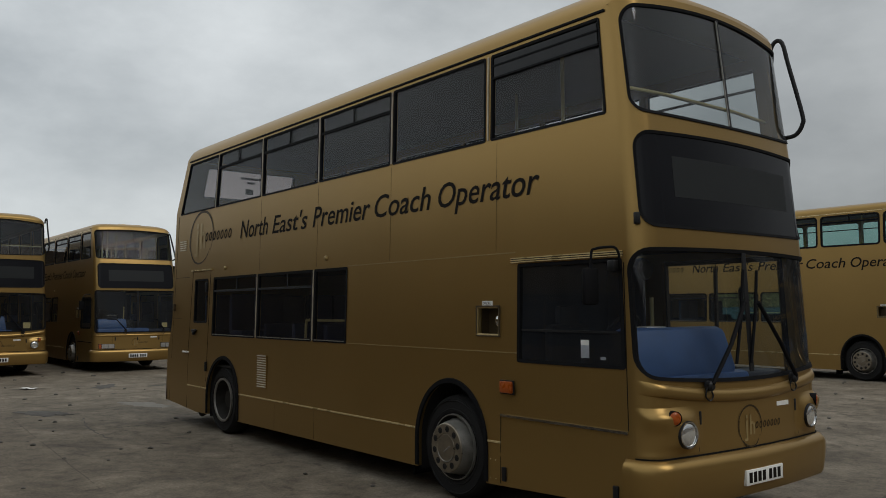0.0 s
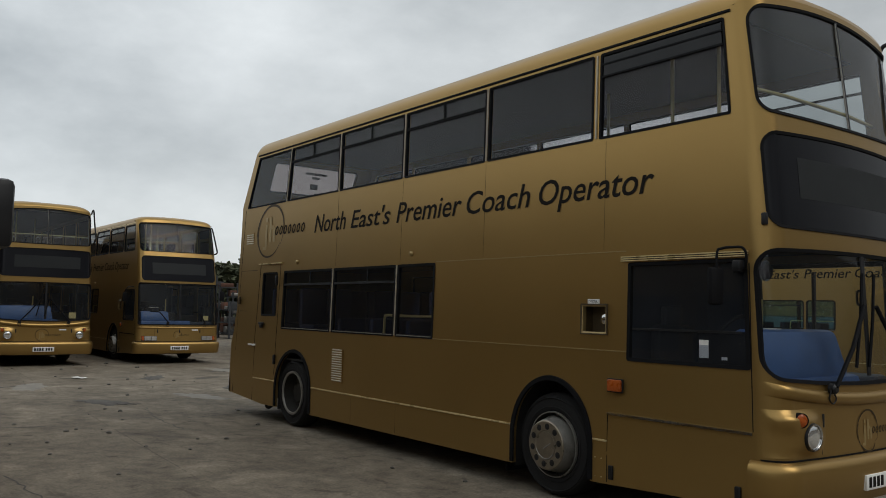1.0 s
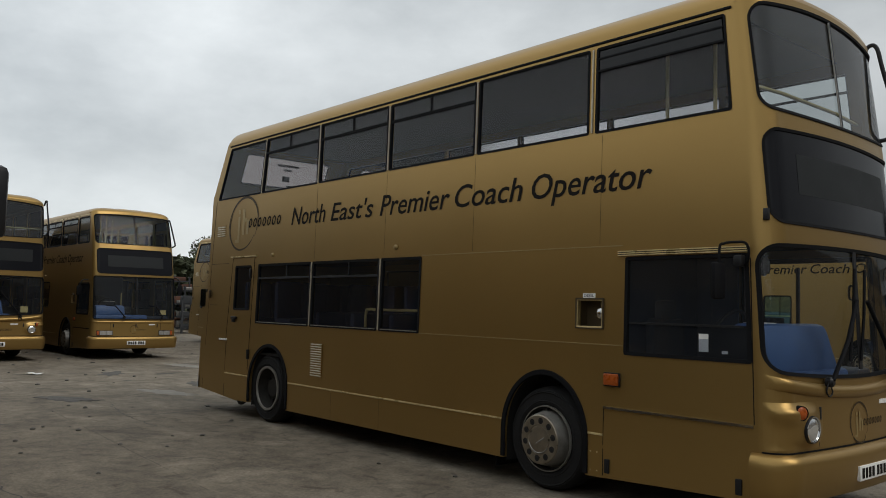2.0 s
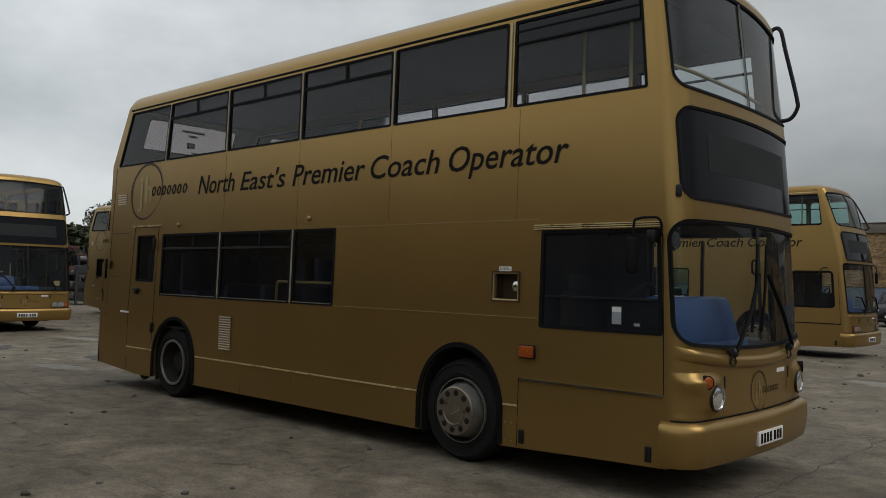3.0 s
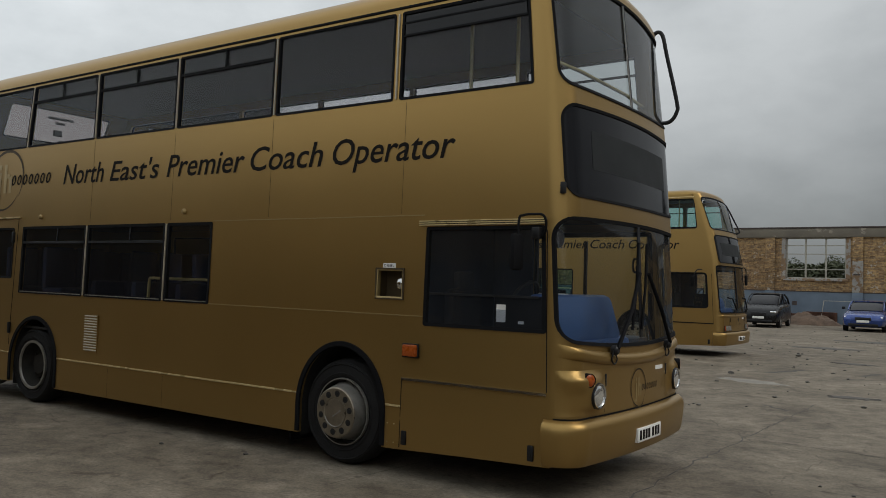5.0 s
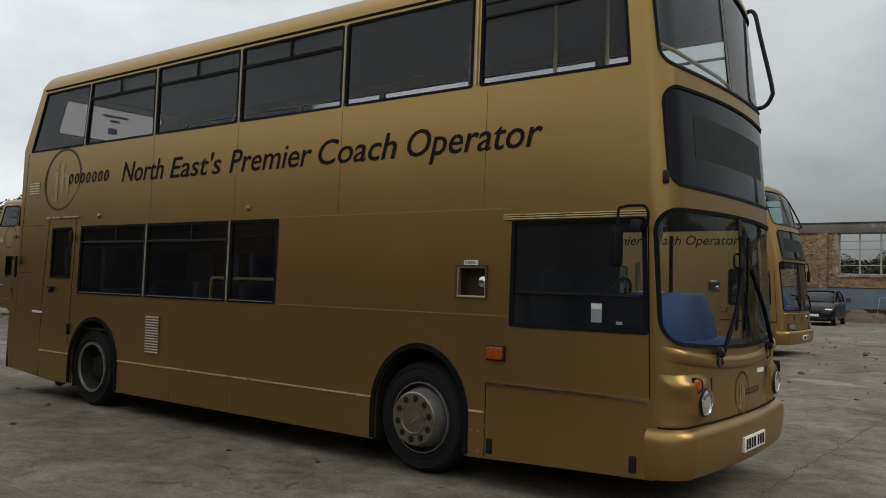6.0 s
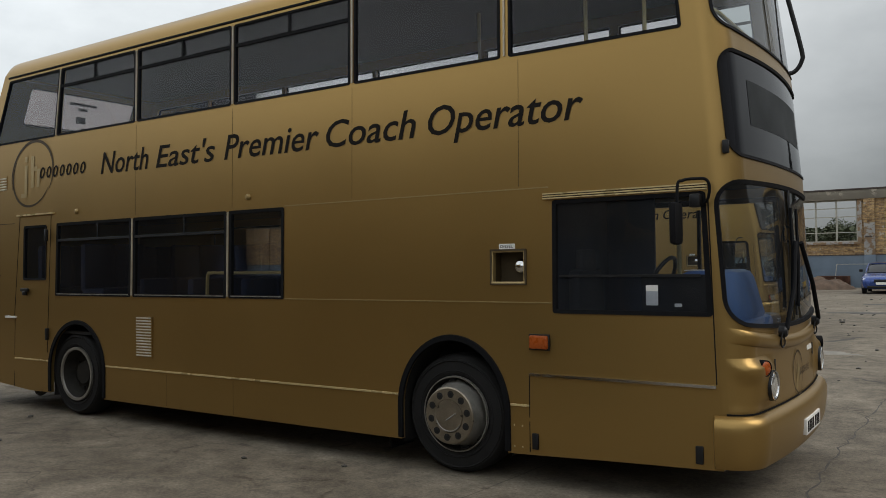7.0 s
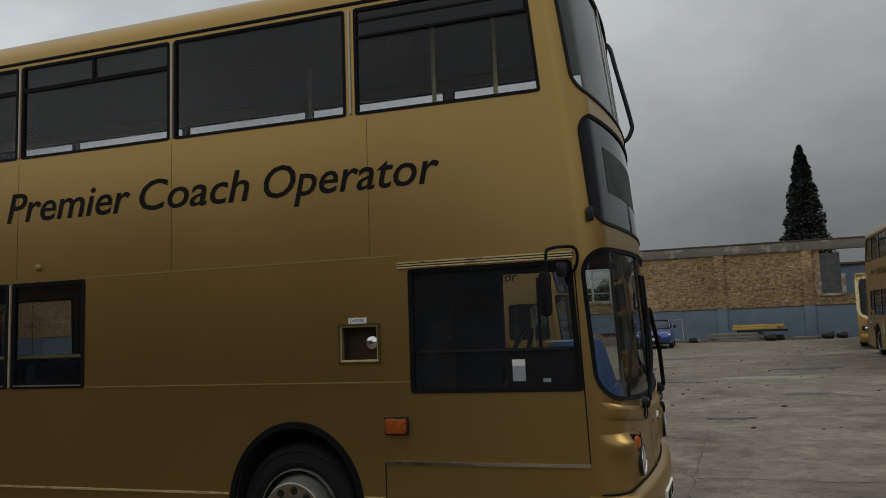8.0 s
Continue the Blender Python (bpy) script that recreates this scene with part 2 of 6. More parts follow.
def smooth_path(points, n=6):
    """Catmull-Rom through points."""
    p = [Vector(q) for q in points]
    p = [2 * p[0] - p[1], *p, 2 * p[-1] - p[-2]]
    out = []
    for i in range(1, len(p) - 2):
        for k in range(n):
            t = k / n
            a, b, c, d = p[i - 1 : i + 3]
            out.append(0.5 * (2 * b + (c - a) * t + (2 * a - 5 * b + 4 * c - d) * t * t + (3 * b - a - 3 * c + d) * t**3))
    return [*out, p[-2]]


def lathe(profile, n=32, bm=None, at=(0, 0, 0), axis="y", caps=True):
    """A turned shape: profile of (radius, depth) about the y axis (or x)."""
    bm = bm or bmesh.new()
    rings = []
    for r, d in profile:
        ring = []
        for k in range(n):
            a = 2 * math.pi * k / n
            q = (r * math.cos(a), d, r * math.sin(a)) if axis == "y" else (d, r * math.cos(a), r * math.sin(a))
            ring.append(bm.verts.new(Vector(q) + Vector(at)))
        rings.append(ring)
    for a, b in zip(rings, rings[1:]):
        for k in range(n):
            bm.faces.new((a[k], a[(k + 1) % n], b[(k + 1) % n], b[k]))
    if caps and profile[0][0] > 1e-5:
        bm.faces.new(rings[0][::-1])
    if caps and profile[-1][0] > 1e-5:
        bm.faces.new(rings[-1])
    return bm


def lettering(name, words, place, height, stretch, shear, mat, parent, label, depth=0.004):
    """Words as a mesh; place maps (along, up) to the world and the way out."""
    cu = bpy.data.curves.new(name, "FONT")
    cu.body, cu.size, cu.shear, cu.extrude, cu.resolution_u = words, 1.0, shear, 0.0, 3
    cu.offset = 0.008
    tmp = bpy.data.objects.new(name, cu)
    scene.collection.objects.link(tmp)
    me = bpy.data.meshes.new_from_object(tmp.evaluated_get(bpy.context.evaluated_depsgraph_get()))
    scene.collection.objects.unlink(tmp)
    bpy.data.objects.remove(tmp)
    xs = [v.co.x for v in me.vertices]
    bm = bmesh.new()
    bm.from_mesh(me)
    bpy.data.meshes.remove(me)
    x0, x1 = min(xs), max(xs)
    cap = max(v.co.y for v in bm.verts)
    for v in bm.verts:
        v.co = place((v.co.x - x0) / (x1 - x0) * stretch, v.co.y / cap * height)
    return part(name, bm, mat, parent, label)


# ---- sheets with openings ----


def corner_dip(s, s0, s1, r):
    d = min(s - s0, s1 - s)
    if d >= r or r <= 0:
        return 0.0
    return r - math.sqrt(max(r * r - (r - max(d, 0)) ** 2, 0))


class Hole:
    """An opening in a sheet: from s0 to s1 along it, between zb(s) and zt(s), with rounded corners."""

    def __init__(self, s0, s1, zb, zt, r=0.0, kind="glass"):
        self.s0, self.s1, self.r, self.kind = s0, s1, r, kind
        self.zb = zb if callable(zb) else (lambda s, v=zb: v)
        self.zt = zt if callable(zt) else (lambda s, v=zt: v)

    def cols(self, inset=0.0, n=14, m=6):
        a, b, r = self.s0 + inset, self.s1 - inset, max(self.r - inset, 0.004)
        k = [r * (1 - math.cos(i * math.pi / 2 / m)) for i in range(m + 1)]
        return [a + d for d in k] + [a + r + (b - a - 2 * r) * i / n for i in range(1, n)] + [b - d for d in k[::-1]]

    def low(self, s, inset=0.0):
        return self.zb(s) + inset + corner_dip(s, self.s0 + inset, self.s1 - inset, max(self.r - inset, 0.004) if self.r or inset else 0)

    def high(self, s, inset=0.0):
        return self.zt(s) - inset - corner_dip(s, self.s0 + inset, self.s1 - inset, max(self.r - inset, 0.004) if self.r or inset else 0)

    def outline(self, inset=0.0, n=14):
        c = self.cols(inset, n)
        return [(s, self.low(s, inset)) for s in c] + [(s, self.high(s, inset)) for s in reversed(c)]


def normal_of(P, s, z):
    e = 0.004
    a, b = P(s + e, z) - P(s - e, z), P(s, z + e) - P(s, z - e)
    return a.cross(b).normalized()


def sheet(P, cols, lo, hi, holes, levels, thick, out=1):
    """A curved sheet with openings right through it and real thickness. out: +1 if the cross of along and up points outwards."""
    cols = sorted({round(c, 5) for c in list(cols) + [c for h in holes for c in (h.cols(0, 1) if h.r else (h.s0, h.s1))]})
    bm = bmesh.new()
    edges = {}

    def verts(s, z):
        key = (round(s, 5), round(z, 5))
        if key not in edges:
            p, nn = P(s, z), normal_of(P, s, z) * out
            edges[key] = (bm.verts.new(p), bm.verts.new(p - nn * thick))
        return edges[key]

    quads = set()
    for a, b in zip(cols, cols[1:]):
        m = (a + b) / 2
        act = sorted((h for h in holes if h.s0 - 1e-6 < m < h.s1 + 1e-6), key=lambda h: h.zb(m))
        L, R = [lo(a)], [lo(b)]
        for h in act:
            L += [h.low(a) if h.r else h.zb(a), h.high(a) if h.r else h.zt(a)]
            R += [h.low(b) if h.r else h.zb(b), h.high(b) if h.r else h.zt(b)]
        L.append(hi(a)), R.append(hi(b))
        for i in range(0, len(L), 2):
            zl = [L[i], *[min(max(z, L[i]), L[i + 1]) for z in levels], L[i + 1]]
            zr = [R[i], *[min(max(z, R[i]), R[i + 1]) for z in levels], R[i + 1]]
            for (l0, l1), (r0, r1) in zip(zip(zl, zl[1:]), zip(zr, zr[1:])):
                if l1 - l0 < 1e-4 and r1 - r0 < 1e-4:
                    continue
                c = []
                for q in ((a, l0), (b, r0), (b, r1), (a, l1)):
                    k = (round(q[0], 5), round(q[1], 5))
                    if k not in c:
                        c.append(k)
                if len(c) >= 3:
                    quads.add(tuple(c))
    count = {}
    for c in quads:
        v = [verts(*k) for k in c]
        f, g = [q[0] for q in v], [q[1] for q in v]
        if out < 0:
            f.reverse()
        else:
            g.reverse()
        bm.faces.new(f)
        bm.faces.new(g)
        for i in range(len(c)):
            e = (c[i], c[(i + 1) % len(c)])
            count[e] = count.get(e, 0) + 1
    for (p, q), _ in count.items():
        if (q, p) not in count:
            (a0, a1), (b0, b1) = verts(*p), verts(*q)
            try:
                bm.faces.new((a0, a1, b1, b0) if out > 0 else (a0, b0, b1, a1))
            except ValueError:
                pass
    return bm


def gasket(P, hole, width, out=1, proud=0.008, deep=0.03, n=14):
    """The rubber or metal frame that runs round an opening."""
    o, i = hole.outline(-0.004, n), hole.outline(width, n)
    bm = bmesh.new()
    rows = []
    for (s, z), (t, w) in zip(o, i):
        no = normal_of(P, s, z) * out
        rows.append([bm.verts.new(P(s, z) + no * 0.002), bm.verts.new(P(s, z) + no * proud), bm.verts.new(P(t, w) + no * proud * 0.6), bm.verts.new(P(t, w) - no * deep)])
    for k in range(len(rows)):
        a, b = rows[k], rows[(k + 1) % len(rows)]
        for j in range(3):
            try:
                bm.faces.new((a[j], b[j], b[j + 1], a[j + 1]) if out < 0 else (a[j + 1], b[j + 1], b[j], a[j]))
            except ValueError:
                pass
    return bm


def pane(P, hole, inset, levels=(), out=1, sink=0.012, n=14, lo=None, hi=None):
    """The glass that fills an opening (or the stretch of it between lo and hi)."""
    c = hole.cols(inset, n)
    bm = bmesh.new()
    prev = None
    for s in c:
        a, b = hole.low(s, inset), hole.high(s, inset)
        a, b = max(a, lo) if lo is not None else a, min(b, hi) if hi is not None else b
        zs = [a, *[min(max(z, a), b) for z in levels], b]
        col = [bm.verts.new(P(s, z) - normal_of(P, s, z) * out * sink) for z in zs]
        if prev:
            for (p, q), (r, t) in zip(zip(prev, prev[1:]), zip(col, col[1:])):
                bm.faces.new((p, r, t, q) if out > 0 else (q, t, r, p))
        prev = col
    return bm


def strip(P, path, half, proud, out=1, closed=False):
    """A thin moulding laid on a sheet along path (s, z)."""
    bm = bmesh.new()
    rows = []
    for k, (s, z) in enumerate(path):
        a = path[k - 1] if k or closed else path[k]
        b = path[(k + 1) % len(path)] if k + 1 < len(path) or closed else path[k]
        d = Vector((b[0] - a[0], b[1] - a[1])).normalized()
        q = Vector((-d.y, d.x)) * half
        no = normal_of(P, s, z) * out
        rows.append([bm.verts.new(P(s + q.x, z + q.y) - no * 0.002), bm.verts.new(P(s + q.x * 0.8, z + q.y * 0.8) + no * proud), bm.verts.new(P(s - q.x * 0.8, z - q.y * 0.8) + no * proud), bm.verts.new(P(s - q.x, z - q.y) - no * 0.002)])
    for k in range(len(rows) - (0 if closed else 1)):
        a, b = rows[k], rows[(k + 1) % len(rows)]
        for j in range(3):
            bm.faces.new((a[j], a[j + 1], b[j + 1], b[j]))
    if not closed:
        bm.faces.new(rows[0][::-1])
        bm.faces.new(rows[-1])
    bmesh.ops.recalc_face_normals(bm, faces=bm.faces)
    return bm


def span(a, b, step):
    n = max(1, round((b - a) / step))
    return [a + (b - a) * i / n for i in range(n + 1)]

# ---- double-decker buses ----
LEAN = math.tan(radians(1.3))
WIDE, RADIUS, BULGE = 2.42, 0.19, 0.065
TOP = 4.135
LEVELS = [0.3, 0.5, 0.7, 0.9, 1.1, 1.3, 1.6, 1.9, 2.2, 2.5, 2.8, 3.1, 3.3, 3.6, 3.8, 3.95, 4.05]


def lean(z):
    return max(0.0, z - 0.5) * LEAN


def rear_shift(x, z):
    """The tail bulges over the engine and rakes forward at the top."""
    if z < 1.1:
        back = -0.10
    elif z < 1.5:
        back = -0.10 + 0.15 * (z - 1.1) / 0.4
    elif z < 3.3:
        back = 0.05
    else:
        back = 0.05 + 0.42 * (z - 3.3) / 0.85
    return back * min(max((-7.6 - x) / 2.1, 0), 1)


def off_side(x, z):
    return Vector((x + rear_shift(x, z), lean(z), z))


def profile(z, table):
    for (z0, x0), (z1, x1) in zip(table, table[1:]):
        if z <= z1:
            t = min(max((z - z0) / (z1 - z0), 0), 1)
            return x0 + (x1 - x0) * t
    return table[-1][1]


def front_of(table):
    def P(y, z):
        # y runs along the skin: straight across the middle, round the corners by arc length
        y0 = lean(z)
        half = WIDE / 2 - y0
        d = half - abs(y - WIDE / 2)
        if d < RADIUS:
            d = RADIUS * (1 - math.sin(min((RADIUS - d) / RADIUS, math.pi / 2)))
        y = y0 + d if y < WIDE / 2 else WIDE - y0 - d
        x = profile(z, table)
        if d < RADIUS:
            x += -BULGE - RADIUS + math.sqrt(max(RADIUS**2 - (RADIUS - d) ** 2, 0))
        else:
            x -= BULGE * ((half - d) / (half - RADIUS)) ** 2
        return Vector((x, min(max(y, y0), WIDE - y0), z))

    return P


def front_x(table, y, z):
    """How far forward the front stands at the true distance y across it."""
    half = WIDE / 2 - lean(z)
    d = max(half - abs(y - WIDE / 2), 0.0)
    if d < RADIUS:
        return profile(z, table) - BULGE - RADIUS + math.sqrt(max(RADIUS**2 - (RADIUS - d) ** 2, 0))
    return profile(z, table) - BULGE * ((half - d) / (half - RADIUS)) ** 2


def skin(y, z):
    """The distance along the skin for the true distance y across the front."""
    y0, far = lean(z), y > WIDE / 2
    d = (WIDE - y if far else y) - y0
    if d < RADIUS:
        d = RADIUS - RADIUS * math.asin(min(max(1 - d / RADIUS, 0), 1))
    return WIDE - y0 - d if far else y0 + d


def front_cols(z=2.0):
    edge = RADIUS * (1 - math.pi / 2)
    return span(edge, RADIUS + 0.05, 0.025) + span(RADIUS + 0.06, WIDE - RADIUS - 0.06, 0.11) + span(WIDE - RADIUS - 0.05, WIDE - edge, 0.025)


def seat_pair(x, y, z, root, wide=0.86, back=1.02):
    bm = bmesh.new()
    for k in (0, 1):
        a = y + k * wide / 2
        box(bm, (x - 0.42, a + 0.01, z + 0.38), (x, a + wide / 2 - 0.01, z + 0.50), 0.03)
        vs = box(bm, (x - 0.46, a + 0.01, z + 0.45), (x - 0.36, a + wide / 2 - 0.01, z + back), 0.035)
    box(bm, (x - 0.30, y + wide / 2 - 0.04, z), (x - 0.10, y + wide / 2 + 0.04, z + 0.40))
    return part("seat", bm, SEAT, root, "dark blue moquette double seat")


def wheel(root, x, side, dished):
    """A road wheel: tyre, rim and hub. side: y of the tyre's outer wall, and the way out."""
    y, s = side
    tyre = part("wheel", lathe([(0.30, 0.02 * -s), (0.33, 0.0), (0.44, 0.005 * -s), (0.468, 0.04 * -s), (0.476, 0.09 * -s), (0.476, 0.22 * -s), (0.45, 0.27 * -s), (0.30, 0.27 * -s)], 48, at=(x, y, 0.476), caps=False), TYRE, root, "worn black tyre on a steel rim")
    ribs = bmesh.new()
    for r in (0.345, 0.425):
        lathe([(r - 0.008, 0.004 * -s), (r, 0.006 * s), (r + 0.008, 0.004 * -s)], 48, ribs, (x, y, 0.476), caps=False)
    part("sidewall_rib", ribs, TYRE, tyre)
    if dished:
        part("rim", lathe([(0.305, -0.01 * s), (0.298, 0.012 * s), (0.282, 0.010 * s), (0.268, -0.015 * s), (0.252, -0.11 * s), (0.235, -0.14 * s), (0.15, -0.145 * s), (0.13, -0.09 * s), (0.12, -0.08 * s), (0.0, -0.08 * s)], 40, at=(x, y, 0.476), caps=False), DISH, tyre, "deep dished steel rim with a bright edge")
        part("rim_edge", lathe([(0.308, -0.01 * s), (0.306, 0.014 * s), (0.280, 0.013 * s), (0.272, -0.01 * s)], 40, at=(x, y, 0.476), caps=False), STEEL, tyre)
        for k in range(10):
            a = k * math.pi / 5
            part("wheel_nut", lathe([(0.016, -0.146 * s), (0.016, -0.118 * s), (0.0, -0.115 * s)], 6, None, (x + 0.19 * math.cos(a), y, 0.476 + 0.19 * math.sin(a))), UNDER, tyre)
    else:
        part("rim", lathe([(0.302, -0.01 * s), (0.298, 0.010 * s), (0.290, 0.010 * s), (0.284, -0.03 * s), (0.280, -0.085 * s), (0.230, -0.085 * s), (0.10, -0.05 * s)], 48, at=(x, y, 0.476), caps=False), DISH, tyre, "steel rim with painted-in shade and hand holes")
        part("rim_edge", lathe([(0.304, -0.01 * s), (0.300, 0.014 * s), (0.292, 0.013 * s), (0.288, -0.01 * s)], 48, at=(x, y, 0.476), caps=False), STEEL, tyre)
        part("hub_barrel", lathe([(0.272, -0.066 * s), (0.258, -0.030 * s), (0.243, 0.035 * s), (0.226, 0.090 * s)], 40, at=(x, y, 0.476), caps=False), STEEL, tyre)
        part("hub_cover", lathe([(0.226, 0.085 * s), (0.226, 0.094 * s), (0.216, 0.102 * s), (0.135, 0.102 * s), (0.128, 0.096 * s), (0.0, 0.096 * s)], 48, at=(x, y, 0.476), caps=False), HUB, tyre, "dull silver wheel-nut ring")
        part("hub_plate", lathe([(0.126, 0.094 * s), (0.122, 0.104 * s), (0.104, 0.107 * s), (0.0, 0.109 * s)], 36, at=(x, y, 0.476), caps=False), HUB, tyre, "dull bronze hub plate")
        # flat near-black discs paint the shade of recesses round the nuts
        for k in range(10):
            a = k * math.pi / 5 + 0.2
            cx, cz_ = x + 0.172 * math.cos(a), 0.476 + 0.172 * math.sin(a)
            nut = part("nut_recess", lathe([(0.029, 0.100 * s), (0.029, 0.1035 * s), (0.0, 0.1035 * s)], 12, None, (cx, y, cz_)), UNDER, tyre)
            part("wheel_nut", lathe([(0.016, 0.102 * s), (0.016, 0.108 * s), (0.0, 0.109 * s)], 6, None, (cx, y, cz_)), TYRE, nut)
        # dark plugs on the rim paint the shade inside the hand holes
        for k in range(10):
            a = k * math.pi / 5 + 0.51
            part("hand_hole_shade", lathe([(0.034, -0.08 * s), (0.034, -0.040 * s), (0.0, -0.038 * s)], 12, None, (x + 0.272 * math.cos(a), y, 0.476 + 0.272 * math.sin(a))), UNDER, tyre)
        arc = [(x + 0.122 * math.cos(a), y + 0.106 * s, 0.476 + 0.122 * math.sin(a)) for a in [math.radians(d) for d in range(200, 331, 10)]]
        part("hub_lip", tube(arc, 0.005, 6), STEEL, tyre, "bright worn lip on the hub plate")
        part("hub_bar", tube([(x - 0.02, y + 0.109 * s, 0.44), (x + 0.07, y + 0.109 * s, 0.50)], 0.006, 6), STEEL, tyre)
    return tyre


def emblem(P, s, z, r, root, out=1, squash=1.0, slant=0.0, ink=INK):
    """A round swoosh with two letter-like strokes and a bar, as plain shapes."""
    bm = bmesh.new()
    for a0, a1, q, w in ((-30, 205, 1.0, 0.045), (150, 335, 0.93, 0.036)):
        n = 40
        prev = None
        for i in range(n + 1):
            a = radians(a0 + (a1 - a0) * i / n)
            t = w * r * 2.0 * math.sin(math.pi * (i + 0.7) / (n + 1.4)) ** 0.7
            pair = []
            for k in (-1, 1):
                ss, zz = s + (q * r + k * t / 2) * (math.cos(a) * squash + math.sin(a) * slant), z + (q * r + k * t / 2) * math.sin(a)
                pair.append(bm.verts.new(P(ss, zz) + normal_of(P, ss, zz) * out * 0.004))
            if prev:
                bm.faces.new((prev[0], pair[0], pair[1], prev[1]))
            prev = pair
    ring = part("emblem", bm, LOGO, root, "dark bronze ring emblem with plain strokes")
    marks = bmesh.new()
    for (a, b, c, d) in ((-0.36, -0.60, -0.22, 0.30), (-0.36, 0.40, -0.22, 0.56), (-0.05, -0.38, 0.10, 0.56), (0.10, 0.10, 0.26, 0.24), (0.24, -0.38, 0.38, 0.16), (-0.52, -0.66, -0.24, -0.54)):
        q = [P(s + u * r * squash, z + w * r) + normal_of(P, s + u * r * squash, z + w * r) * out * 0.005 for u, w in ((a, b), (c, b), (c, d), (a, d))]
        marks.faces.new([marks.verts.new(p) for p in q])
    part("emblem_stroke", marks, STROKE, ring)
    for k in range(7):
        bars = bmesh.new()
        u0 = 0.44 + k * 0.345
        loops = []
        for f in (1.0, 0.5):
            loop = []
            for i in range(16):
                a = math.pi * i / 8
                w = 0.02 + 0.17 * (1 if f == 1 else 0.66) * math.sin(a)
                u = u0 + 0.13 + 0.125 * f * math.cos(a) + 0.22 * (w - 0.02)
                loop.append(bars.verts.new(P(s + u * r, z + w * r) + normal_of(P, s + u * r, z + w * r) * out * 0.005))
            loops.append(loop)
        for i in range(16):
            bars.faces.new((loops[0][i], loops[0][(i + 1) % 16], loops[1][(i + 1) % 16], loops[1][i]))
        part("emblem_bar", bars, ink, ring)


def plate(P, y, z, root, w=0.52, h=0.115):
    """A number plate whose characters are plain bars."""
    bm = bmesh.new()
    pts = [P(y + u * w / 2, z + v * h / 2) for u, v in ((-1, -1), (1, -1), (1, 1), (-1, 1))]
    x = max(p.x for p in pts) + 0.006
    box(bm, (x - 0.02, y - w / 2, z - h / 2), (x + 0.01, y + w / 2, z + h / 2), 0.003)
    pl = part("number_plate", bm, WHITE, root, "white number plate")
    for k in range(7):
        a = y - w / 2 + 0.035 + k * 0.062 + (0.03 if k > 3 else 0)
        part("plate_mark", boxes(((x + 0.009, a, z - h * 0.34), (x + 0.0125, a + 0.042, z + h * 0.34))), INK, pl)


ALX_PROFILE = [(0.2, -0.09), (0.66, -0.085), (0.72, -0.10), (1.2, -0.105), (2.2, -0.155), (2.4, -0.165), (3.1, -0.22), (3.25, -0.235), (4.05, -0.325), (4.3, -0.355)]
PRES_PROFILE = [(0.2, -0.09), (0.66, -0.08), (0.72, -0.10), (1.2, -0.12), (2.3, -0.22), (2.45, -0.235), (3.05, -0.36), (3.2, -0.40), (3.9, -0.62), (4.05, -0.70), (4.12, -0.76)]


